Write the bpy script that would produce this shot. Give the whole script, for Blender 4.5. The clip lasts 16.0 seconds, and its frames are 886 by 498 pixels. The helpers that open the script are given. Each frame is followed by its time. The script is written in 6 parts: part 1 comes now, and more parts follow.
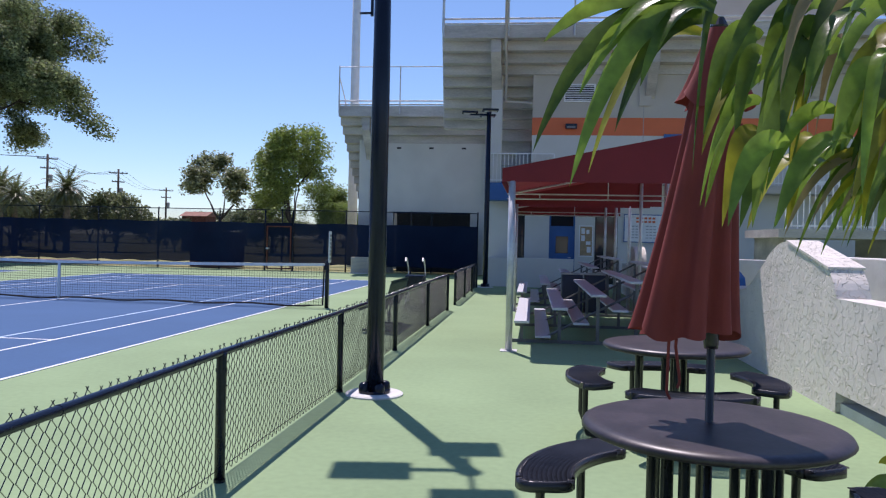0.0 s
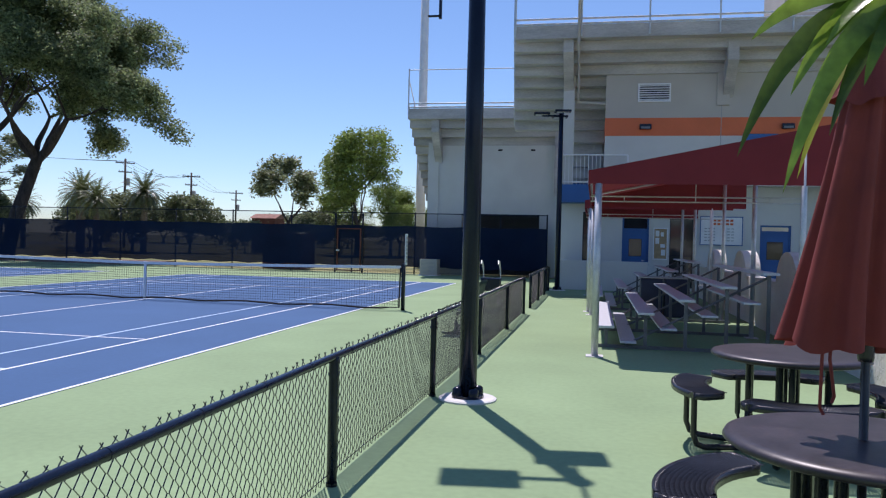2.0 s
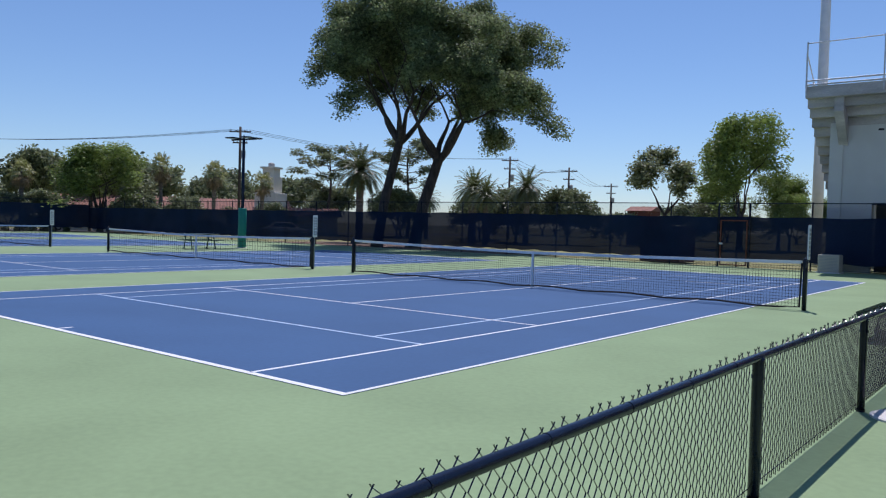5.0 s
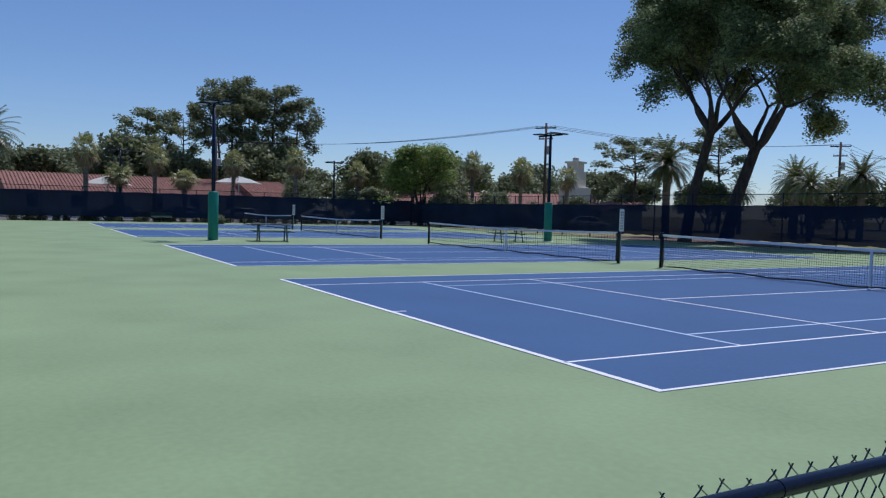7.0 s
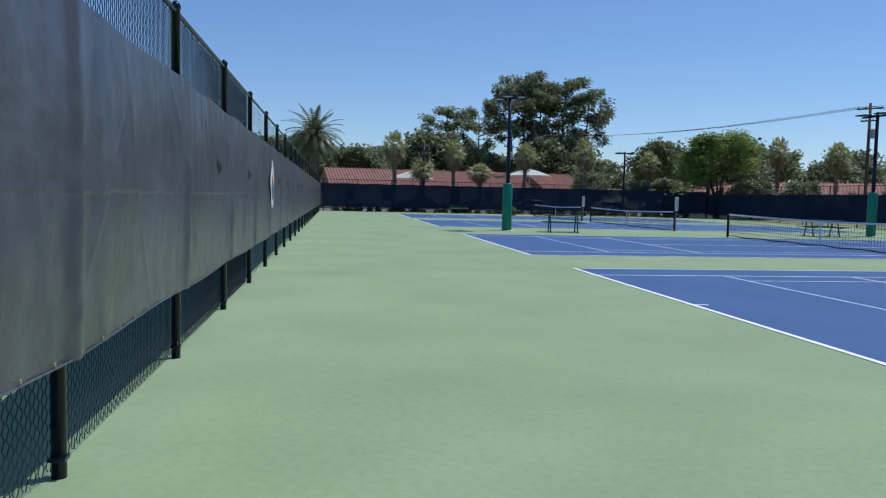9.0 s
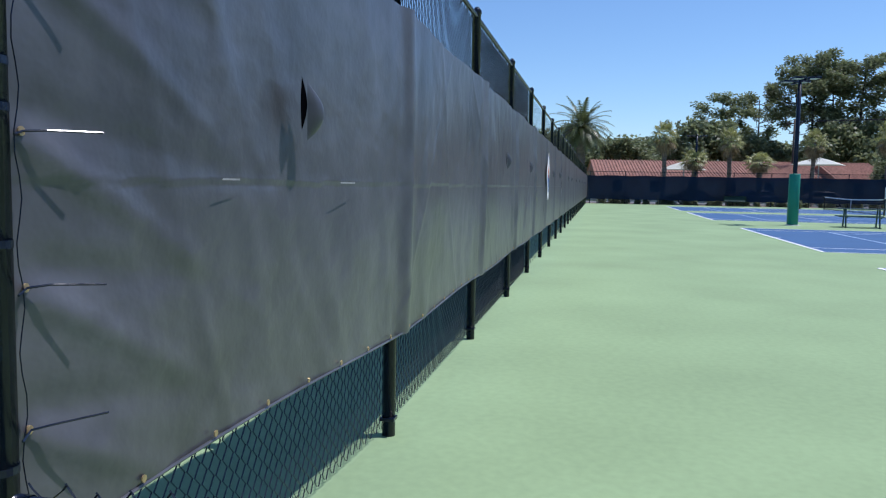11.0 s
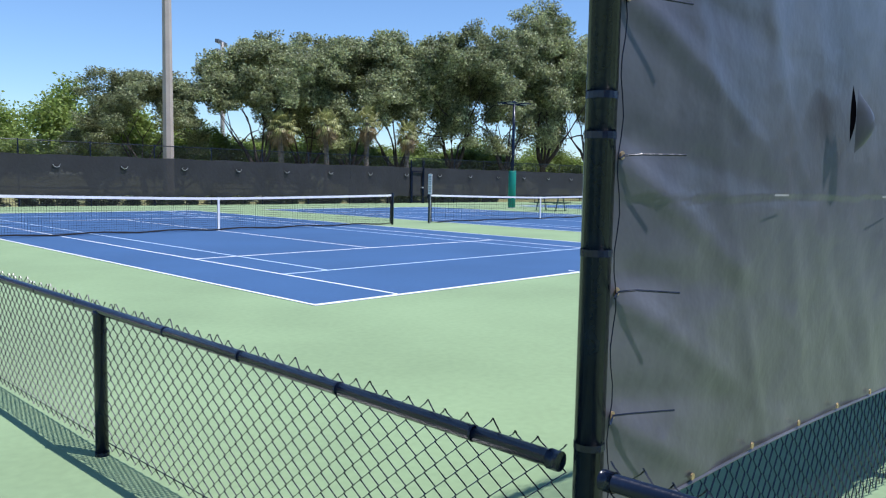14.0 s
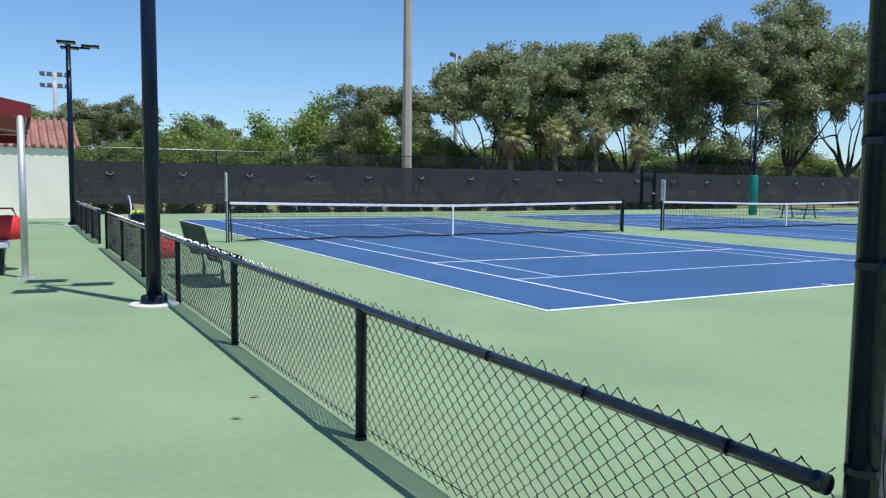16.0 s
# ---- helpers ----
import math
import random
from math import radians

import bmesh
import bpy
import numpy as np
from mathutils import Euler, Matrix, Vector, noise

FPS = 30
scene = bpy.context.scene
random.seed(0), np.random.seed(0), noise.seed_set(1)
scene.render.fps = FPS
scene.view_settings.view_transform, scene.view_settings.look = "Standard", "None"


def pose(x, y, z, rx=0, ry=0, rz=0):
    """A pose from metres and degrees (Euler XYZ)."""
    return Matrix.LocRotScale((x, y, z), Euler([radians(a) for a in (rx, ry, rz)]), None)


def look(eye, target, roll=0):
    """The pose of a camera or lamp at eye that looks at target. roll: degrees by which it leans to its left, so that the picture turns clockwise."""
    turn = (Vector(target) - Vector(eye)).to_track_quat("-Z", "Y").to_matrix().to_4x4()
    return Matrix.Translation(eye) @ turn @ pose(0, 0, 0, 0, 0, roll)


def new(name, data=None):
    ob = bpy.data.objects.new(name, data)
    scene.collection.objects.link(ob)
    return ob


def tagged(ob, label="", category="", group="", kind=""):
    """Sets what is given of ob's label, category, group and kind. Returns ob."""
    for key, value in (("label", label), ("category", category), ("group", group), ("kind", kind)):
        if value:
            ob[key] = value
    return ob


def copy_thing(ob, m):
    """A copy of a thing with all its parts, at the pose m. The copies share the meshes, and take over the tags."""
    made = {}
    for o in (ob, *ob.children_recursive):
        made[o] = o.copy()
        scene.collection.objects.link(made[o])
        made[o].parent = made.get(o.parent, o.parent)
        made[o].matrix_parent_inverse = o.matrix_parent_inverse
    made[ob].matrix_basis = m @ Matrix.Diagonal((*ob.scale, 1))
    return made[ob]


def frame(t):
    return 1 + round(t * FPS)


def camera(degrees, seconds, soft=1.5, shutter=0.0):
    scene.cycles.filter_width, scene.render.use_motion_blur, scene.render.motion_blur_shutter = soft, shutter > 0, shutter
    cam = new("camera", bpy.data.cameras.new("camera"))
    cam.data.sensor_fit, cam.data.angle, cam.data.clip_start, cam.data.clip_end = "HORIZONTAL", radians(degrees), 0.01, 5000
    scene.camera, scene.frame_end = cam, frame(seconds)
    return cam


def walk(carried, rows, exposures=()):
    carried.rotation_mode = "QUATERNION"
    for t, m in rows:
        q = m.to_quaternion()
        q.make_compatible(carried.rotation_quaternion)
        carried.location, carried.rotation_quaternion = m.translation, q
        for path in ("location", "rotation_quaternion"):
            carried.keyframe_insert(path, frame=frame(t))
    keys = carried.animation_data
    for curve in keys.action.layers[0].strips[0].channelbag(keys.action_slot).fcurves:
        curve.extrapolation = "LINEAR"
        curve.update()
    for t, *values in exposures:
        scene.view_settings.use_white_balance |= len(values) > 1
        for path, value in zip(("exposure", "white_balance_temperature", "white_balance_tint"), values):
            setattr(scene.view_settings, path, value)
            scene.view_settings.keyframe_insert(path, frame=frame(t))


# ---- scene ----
cam = camera(60.0, 16.0, soft=1.2)
PATH = [
    (0, (5.455, -4.845, 1.553), (5.224, -2.858, 1.533), 1.3),
    (0.5, (5.377, -4.837, 1.564), (5.125, -2.853, 1.548), 1.3),
    (1, (5.288, -4.845, 1.564), (5.006, -2.865, 1.548), 1.3),
    (1.5, (5.203, -4.837, 1.568), (4.879, -2.863, 1.55), 1.4),
    (2, (5.128, -4.825, 1.564), (4.738, -2.863, 1.545), 1.4),
    (2.5, (5.037, -4.758, 1.568), (4.544, -2.82, 1.547), 1.4),
    (3, (4.95, -4.671, 1.56), (4.316, -2.774, 1.533), 1.5),
    (3.5, (4.9, -4.677, 1.559), (4.104, -2.843, 1.523), 1.6),
    (6, (4.779, -4.718, 1.493), (3.269, -3.41, 1.411), 1.6),
    (6.5, (4.813, -4.828, 1.529), (3.181, -3.677, 1.436), 1.6),
    (7, (4.804, -4.863, 1.518), (3.061, -3.888, 1.42), 1.4),
    (7.5, (4.754, -4.854, 1.496), (2.92, -4.064, 1.386), 1.6),
    (8, (4.726, -4.87, 1.488), (2.825, -4.261, 1.368), 1.5),
    (8.5, (4.727, -4.942, 1.459), (2.78, -4.5, 1.332), 1.4),
    (11, (4.914, -5.225, 1.448), (2.96, -5.619, 1.28), 1.0),
    (11.5, (4.967, -5.293, 1.457), (3.062, -5.875, 1.284), 1.1),
    (12, (5.006, -5.327, 1.465), (3.172, -6.103, 1.288), 1.1),
    (12.5, (5.042, -5.36, 1.466), (3.294, -6.315, 1.288), 1.0),
    (13, (5.082, -5.389, 1.471), (3.431, -6.503, 1.293), 1.1),
    (13.5, (5.121, -5.419, 1.477), (3.577, -6.678, 1.3), 1.0),
    (14, (5.152, -5.438, 1.476), (3.723, -6.826, 1.3), 1.1),
    (14.5, (5.188, -5.434, 1.481), (3.88, -6.936, 1.306), 1.0),
    (15, (5.208, -5.432, 1.481), (4.019, -7.03, 1.309), 0.7),
    (15.5, (5.236, -5.427, 1.487), (4.163, -7.106, 1.316), 0.7),
    (16, (5.275, -5.416, 1.486), (4.308, -7.159, 1.318), 0.6),
]
walk(cam, [(t, look(eye, target, roll)) for t, eye, target, roll in PATH], exposures=[(0, 0.05, 6180, 29), (3.5, -0.13, 6000, 25), (6, -0.5, 5850, 24), (7, -0.58, 5750, 24), (8.5, -0.46, 5800, 21), (11, 0.02, 5800, 19), (13.5, 0.27, 5850, 19), (16, -0.03, 5850, 16)])

# ==== world and light ====
SUN = Vector((-0.175, 0.366, 0.914)).normalized()
world = bpy.data.worlds.new("sky")
scene.world = world
world.use_nodes = True
wn = world.node_tree
sky = wn.nodes.new("ShaderNodeTexSky")
sky.sky_type, sky.sun_disc = "NISHITA", False
sky.sun_elevation, sky.sun_rotation = math.asin(SUN.z), math.atan2(SUN.x, SUN.y)
sky.air_density, sky.dust_density, sky.ozone_density = 1.0, 0.1, 4.0
bg = wn.nodes["Background"]
bg.inputs[1].default_value = 0.122
cast = wn.nodes.new("ShaderNodeMix")
cast.data_type, cast.blend_type = "RGBA", "MULTIPLY"
cast.inputs[0].default_value, cast.inputs[7].default_value = 1.0, (0.88, 1.0, 1.03, 1)
wn.links.new(sky.outputs[0], cast.inputs[6])
wn.links.new(cast.outputs[2], bg.inputs[0])
lamp = bpy.data.lights.new("sun", "SUN")
lamp.energy, lamp.angle, lamp.color = 4.55, radians(0.53), (1.0, 0.95, 0.87)
new("sun", lamp).matrix_world = look(SUN * 60, (0, 0, 0))


# ==== materials ====
def mat(name, col, rough=0.6, metal=0.0, var=0.18, scale=3.0, fine=60.0, bump=0.15, spec=0.5, alpha=1.0, rnd=0.0, island=0.0, trans=0.0, stretch=(1, 1, 1), dark=None, dist=0.02):
    m = bpy.data.materials.new(name)
    m.use_nodes = True
    nt = m.node_tree
    N, L = nt.nodes, nt.links
    p = N["Principled BSDF"]
    p.inputs["Roughness"].default_value = rough
    p.inputs["Metallic"].default_value = metal
    p.inputs["Specular IOR Level"].default_value = spec
    tc = N.new("ShaderNodeTexCoord")
    mp = N.new("ShaderNodeMapping")
    mp.inputs["Scale"].default_value = stretch
    L.new(tc.outputs["Object"], mp.inputs[0])
    a, b = N.new("ShaderNodeTexNoise"), N.new("ShaderNodeTexNoise")
    for n, s, d in ((a, scale, 5.0), (b, fine, 3.0)):
        n.inputs["Scale"].default_value, n.inputs["Detail"].default_value = s, d
        L.new(mp.outputs[0], n.inputs[0])
    ramp = N.new("ShaderNodeMapRange")
    ramp.inputs["From Min"].default_value, ramp.inputs["From Max"].default_value = 0.3, 0.7
    L.new(a.outputs[0], ramp.inputs[0])
    mix = N.new("ShaderNodeMix")
    mix.data_type = "RGBA"
    lo = dark or [c * (1 - var * 1.3) for c in col]
    hi = [min(1, c * (1 + var)) for c in col]
    mix.inputs[6].default_value, mix.inputs[7].default_value = (*lo, 1), (*hi, 1)
    L.new(ramp.outputs[0], mix.inputs[0])
    hsv = N.new("ShaderNodeHueSaturation")
    L.new(mix.outputs[2], hsv.inputs["Color"])
    v = N.new("ShaderNodeMapRange")
    v.inputs["From Min"].default_value, v.inputs["From Max"].default_value = 0.25, 0.75
    v.inputs["To Min"].default_value, v.inputs["To Max"].default_value = 1 - var * 0.7, 1 + var * 0.7
    L.new(b.outputs[0], v.inputs[0])
    out = v.outputs[0]
    for amount, node, sock in ((rnd, "ShaderNodeObjectInfo", "Random"), (island, "ShaderNodeNewGeometry", "Random Per Island")):
        if amount:
            r = N.new(node)
            mr = N.new("ShaderNodeMapRange")
            mr.inputs["To Min"].default_value, mr.inputs["To Max"].default_value = 1 - amount, 1 + amount
            L.new(r.outputs[sock], mr.inputs[0])
            mm = N.new("ShaderNodeMath")
            mm.operation = "MULTIPLY"
            L.new(out, mm.inputs[0]), L.new(mr.outputs[0], mm.inputs[1])
            out = mm.outputs[0]
    L.new(out, hsv.inputs["Value"])
    L.new(hsv.outputs[0], p.inputs["Base Color"])
    if bump:
        bp = N.new("ShaderNodeBump")
        bp.inputs["Strength"].default_value, bp.inputs["Distance"].default_value = bump, dist
        L.new(b.outputs[0], bp.inputs["Height"])
        L.new(bp.outputs[0], p.inputs["Normal"])
    last = p.outputs[0]
    if trans:
        t = N.new("ShaderNodeBsdfTranslucent")
        L.new(hsv.outputs[0], t.inputs[0])
        ms = N.new("ShaderNodeMixShader")
        ms.inputs[0].default_value = trans
        L.new(last, ms.inputs[1]), L.new(t.outputs[0], ms.inputs[2])
        last = ms.outputs[0]
    if alpha < 1:
        t = N.new("ShaderNodeBsdfTransparent")
        ms = N.new("ShaderNodeMixShader")
        ms.inputs[0].default_value = alpha
        L.new(t.outputs[0], ms.inputs[1]), L.new(last, ms.inputs[2])
        last = ms.outputs[0]
    L.new(last, N["Material Output"].inputs[0])
    return m


def glass(name, tint=(0.02, 0.025, 0.03)):
    m = bpy.data.materials.new(name)
    m.use_nodes = True
    p = m.node_tree.nodes["Principled BSDF"]
    p.inputs["Base Color"].default_value = (*tint, 1)
    p.inputs["Roughness"].default_value = 0.06
    p.inputs["Specular IOR Level"].default_value = 0.6
    return m


GREEN = mat("court_green", (0.250, 0.352, 0.182), 0.85, var=0.085, scale=0.5, fine=16, bump=0.12, spec=0.25, dist=0.004)
BLUE = mat("court_blue", (0.050, 0.117, 0.238), 0.8, var=0.07, scale=0.4, fine=16, bump=0.12, spec=0.25, dist=0.004)
LINE = mat("line_white", (0.8, 0.82, 0.84), 0.8, var=0.05, scale=6, fine=80, bump=0.1)
LINE2 = mat("line_light_blue", (0.50, 0.64, 0.80), 0.8, var=0.06, scale=6, fine=80, bump=0.1)
GRASS = mat("dry_grass", (0.30, 0.27, 0.11), 0.95, var=0.35, scale=0.5, fine=25, bump=0.6, dark=(0.10, 0.13, 0.04), dist=0.05)
MULCH = mat("mulch", (0.20, 0.13, 0.09), 0.95, var=0.35, scale=2, fine=30, bump=0.8, dist=0.05)
ASPHALT = mat("asphalt", (0.16, 0.16, 0.16), 0.9, var=0.15, scale=0.6, fine=40, bump=0.3)
CONC = mat("concrete", (0.50, 0.475, 0.445), 0.85, var=0.2, scale=1.2, fine=30, bump=0.25, dark=(0.33, 0.315, 0.295), stretch=(0.35, 1, 1.6))
CONCPALE = mat("pale_concrete", (0.66, 0.65, 0.61), 0.85, var=0.1, scale=3, fine=60, bump=0.2)
WALLW = mat("white_wall_paint", (0.62, 0.61, 0.57), 0.8, var=0.05, scale=0.8, fine=50, bump=0.15)
WALLB = mat("beige_wall_paint", (0.50, 0.46, 0.40), 0.8, var=0.06, scale=0.7, fine=50, bump=0.15)
WALLC = mat("cream_wall_paint", (0.84, 0.77, 0.63), 0.8, var=0.05, scale=0.7, fine=50, bump=0.15)
STUCCO = mat("rough_stucco", (0.74, 0.69, 0.605), 0.9, var=0.05, scale=2.5, fine=60, bump=0.3, dist=0.006)


def trowel_relief(m, scale, depth):
    """Skip-trowelled plaster: flat patches with torn edges, added over the fine grain."""
    N, L = m.node_tree.nodes, m.node_tree.links
    p = N["Principled BSDF"]
    grain = p.inputs["Normal"].links[0].from_socket
    tc, n, step, bump = N.new("ShaderNodeTexCoord"), N.new("ShaderNodeTexNoise"), N.new("ShaderNodeMapRange"), N.new("ShaderNodeBump")
    n.inputs["Scale"].default_value, n.inputs["Detail"].default_value, n.inputs["Distortion"].default_value = scale, 4.0, 0.6
    step.interpolation_type = "SMOOTHSTEP"
    step.inputs["From Min"].default_value, step.inputs["From Max"].default_value = 0.47, 0.53
    bump.inputs["Strength"].default_value, bump.inputs["Distance"].default_value = 1.0, depth
    L.new(tc.outputs["Object"], n.inputs[0]), L.new(n.outputs[0], step.inputs[0])
    L.new(step.outputs[0], bump.inputs["Height"]), L.new(grain, bump.inputs["Normal"])
    L.new(bump.outputs[0], p.inputs["Normal"])


trowel_relief(STUCCO, 11.0, 0.012)
ORANGE = mat("orange_paint", (0.70, 0.16, 0.06), 0.7, var=0.06, scale=1, fine=40, bump=0.1)
BLUEP = mat("blue_paint", (0.03, 0.12, 0.33), 0.55, var=0.08, scale=1.5, fine=40, bump=0.1)
REDC = mat("maroon_canvas", (0.22, 0.018, 0.025), 0.75, var=0.09, scale=1.5, fine=220, bump=0.2, dist=0.003, trans=0.12)
REDU = mat("rust_red_canvas", (0.23, 0.036, 0.027), 0.8, var=0.14, scale=4, fine=260, bump=0.25, dist=0.003, trans=0.06)
GALV = mat("galvanised_steel", (0.60, 0.61, 0.61), 0.52, 0.6, var=0.12, scale=6, fine=50, bump=0.05)
ALU = mat("aluminium_plank", (0.66, 0.68, 0.71), 0.42, 0.25, var=0.08, scale=5, fine=50, bump=0.08, stretch=(12, 1, 12))
BLACK = mat("black_fence_coating", (0.006, 0.011, 0.026), 0.20, var=0.25, scale=8, fine=70, bump=0.05, spec=0.35)
WIRE = mat("black_wire", (0.016, 0.018, 0.022), 0.24, var=0.2, scale=8, fine=70, bump=0.0, spec=0.8)
POLEB = mat("dark_pole_paint", (0.006, 0.012, 0.030), 0.26, var=0.2, scale=2, fine=50, bump=0.05, spec=0.3)
TURQ = mat("green_pad_vinyl", (0.0, 0.20, 0.145), 0.5, var=0.1, scale=2, fine=40, bump=0.1)
VINYL = mat("black_vinyl_screen", (0.080, 0.081, 0.090), 0.35, var=0.26, scale=1.3, fine=9, bump=0.3, spec=0.75, dist=0.02)
# lightless black that paints the darkness within a torn flap
GAP = mat("painted_gap_black", (0.002, 0.002, 0.003), 0.95, var=0.2, scale=20, fine=90, bump=0.0, spec=0.0)
SCREEN = mat("dark_mesh_screen", (0.009, 0.019, 0.048), 0.9, var=0.2, scale=0.5, fine=20, bump=0.2, alpha=0.965, spec=0.1, dist=0.03)
SCREENS = mat("charcoal_mesh_screen", (0.019, 0.020, 0.024), 0.75, var=0.2, scale=0.6, fine=8, bump=0.35, alpha=0.96, dist=0.05)
HAZE = mat("distant_chain_link", (0.03, 0.035, 0.035), 0.6, var=0.1, bump=0, alpha=0.16)
NET = mat("net_cord", (0.012, 0.012, 0.014), 0.8, var=0.1, bump=0)
TAPE = mat("white_net_tape", (0.8, 0.8, 0.8), 0.7, var=0.06, scale=4, fine=80, bump=0.1)
TABLE = mat("dark_plastic_coating", (0.020, 0.021, 0.026), 0.27, var=0.25, scale=5, fine=120, bump=0.06, dist=0.003)
TABLETOP = mat("worn_tabletop", (0.040, 0.032, 0.034), 0.40, var=0.35, scale=5, fine=40, bump=0.06, dist=0.003)
GREENM = mat("dark_green_coating", (0.012, 0.055, 0.045), 0.4, var=0.15, scale=5, fine=70, bump=0.05)
TILE = mat("terracotta_tile", (0.31, 0.15, 0.105), 0.8, var=0.25, scale=2, fine=20, bump=0.3, rnd=0.15)
WOOD = mat("pole_wood", (0.085, 0.065, 0.05), 0.9, var=0.25, scale=2, fine=30, bump=0.4, stretch=(6, 6, 1))
BARK = mat("dark_bark", (0.075, 0.06, 0.05), 0.95, var=0.35, scale=2.5, fine=14, bump=0.9, stretch=(3, 3, 1), dist=0.06)
PALMB = mat("palm_trunk", (0.22, 0.18, 0.14), 0.95, var=0.3, scale=3, fine=12, bump=0.9, stretch=(1, 1, 4), dist=0.05)
OAKL = mat("oak_leaf", (0.215, 0.265, 0.12), 0.6, var=0.25, scale=0.6, fine=5, bump=0, island=0.55, trans=0.45, spec=0.3)
OAKF = mat("live_oak_leaf", (0.30, 0.335, 0.165), 0.5, var=0.3, scale=0.6, fine=5, bump=0, island=0.6, rnd=0.12, trans=0.36)
LIGHTL = mat("bright_leaf", (0.25, 0.33, 0.08), 0.55, var=0.22, scale=0.5, fine=5, bump=0, island=0.35, rnd=0.12, trans=0.42)
PINEL = mat("pine_needle", (0.20, 0.235, 0.115), 0.5, var=0.2, scale=0.5, fine=5, bump=0, island=0.35, rnd=0.1, trans=0.45)
PALML = mat("palm_leaf", (0.135, 0.16, 0.06), 0.4, var=0.25, scale=0.8, fine=8, bump=0, island=0.35, rnd=0.12, trans=0.25)
SABL = mat("fan_palm_leaf", (0.33, 0.34, 0.12), 0.45, var=0.25, scale=0.8, fine=8, bump=0, island=0.3, rnd=0.1, trans=0.3)
TANC = mat("tan_concrete", (0.46, 0.39, 0.32), 0.9, var=0.12, scale=0.6, fine=20, bump=0.2)
DEADL = mat("dead_palm_leaf", (0.30, 0.22, 0.11), 0.8, var=0.25, scale=2, fine=20, bump=0, island=0.3, trans=0.2)
BLADE = mat("glossy_leaf", (0.155, 0.23, 0.03), 0.27, var=0.35, scale=7, fine=30, bump=0.1, rnd=0.5, trans=0.52, dark=(0.06, 0.115, 0.02))
BLADEY = mat("yellowing_leaf", (0.38, 0.36, 0.03), 0.4, var=0.3, scale=7, fine=30, bump=0.1, rnd=0.3, trans=0.55)
WHITE = mat("white_paint", (0.78, 0.78, 0.77), 0.55, var=0.05, scale=3, fine=60, bump=0.08)
STEELD = mat("dark_and_shaded_steel", (0.16, 0.165, 0.17), 0.5, 0.5, var=0.15, scale=4, fine=50, bump=0.05)
GREYP = mat("grey_plastic", (0.35, 0.36, 0.36), 0.5, var=0.1, scale=3, fine=60, bump=0.08)
# near-black that stands in for shade inside openings, vents and flap holes
DARK = mat("painted_hollow_shade", (0.02, 0.02, 0.022), 0.8, var=0.2, bump=0)
CORK = mat("cork_board", (0.42, 0.29, 0.16), 0.9, var=0.15, scale=10, fine=120, bump=0.2)
BINB = mat("navy_plastic", (0.012, 0.022, 0.06), 0.45, var=0.15, scale=3, fine=60, bump=0.08)
REDP = mat("red_fabric", (0.65, 0.035, 0.03), 0.75, var=0.15, scale=6, fine=120, bump=0.2)
BALL = mat("tennis_ball_felt", (0.60, 0.75, 0.06), 0.95, var=0.1, scale=20, fine=200, bump=0.3)
RUST = mat("rusty_steel", (0.16, 0.05, 0.03), 0.8, var=0.3, scale=2, fine=30, bump=0.3)
SAIL = mat("white_shade_cloth", (0.72, 0.74, 0.66), 0.7, var=0.05, bump=0.1, trans=0.3)
FLAGB = mat("light_blue_fabric", (0.10, 0.34, 0.60), 0.7, var=0.1, scale=3, fine=90, bump=0.1, trans=0.2)
GLASS = glass("dark_glass")
CARP = [mat("car_paint_" + n, c, 0.25, 0.3, var=0.03, bump=0) for n, c in (("dark", (0.03, 0.03, 0.035)), ("silver", (0.45, 0.46, 0.48)), ("blue", (0.03, 0.06, 0.16)), ("white", (0.7, 0.7, 0.7)))]
LED = mat("lamp_lens", (0.55, 0.56, 0.55), 0.3, var=0.05, bump=0)


# ==== mesh helpers ====
def mesh_of(name, bm, material, smooth=False):
    me = bpy.data.meshes.new(name)
    bm.to_mesh(me)
    bm.free()
    for m in material if isinstance(material, (list, tuple)) else [material]:
        me.materials.append(m)
    if smooth:
        me.polygons.foreach_set("use_smooth", [True] * len(me.polygons))
    return me


def part(name, bm, material, parent=None, label="", smooth=False):
    ob = new(name, mesh_of(name, bm, material, smooth))
    if parent:
        ob.parent = parent
    return tagged(ob, label)


def raw(name, verts, faces, material, parent=None, label="", smooth=False):
    me = bpy.data.meshes.new(name)
    me.from_pydata(verts, [], faces)
    me.materials.append(material)
    if smooth:
        me.polygons.foreach_set("use_smooth", [True] * len(me.polygons))
    ob = new(name, me)
    if parent:
        ob.parent = parent
    return tagged(ob, label)


def thing(name, label, category, at=(0, 0, 0), turn=0, group="", kind=""):
    ob = new(name)
    ob.matrix_basis = pose(*at, 0, 0, turn)
    return tagged(ob, label, category, group, kind)


def structure(name, bm, material, label, smooth=False):
    return tagged(part(name, bm, material, None, label, smooth), kind="structure")


def box(bm, lo, hi, bevel=0.0):
    r = bmesh.ops.create_cube(bm, size=1.0)
    c = [(a + b) / 2 for a, b in zip(lo, hi)]
    s = [max(abs(b - a), 1e-4) for a, b in zip(lo, hi)]
    for v in r["verts"]:
        v.co = Vector([v.co[i] * s[i] + c[i] for i in range(3)])
    if bevel:
        es = list({e for v in r["verts"] for e in v.link_edges})
        bmesh.ops.bevel(bm, geom=es, offset=bevel, segments=2, affect="EDGES", profile=0.6)
    return bm


def boxes(*pairs, bevel=0.0):
    bm = bmesh.new()
    for lo, hi in pairs:
        box(bm, lo, hi, bevel)
    return bm


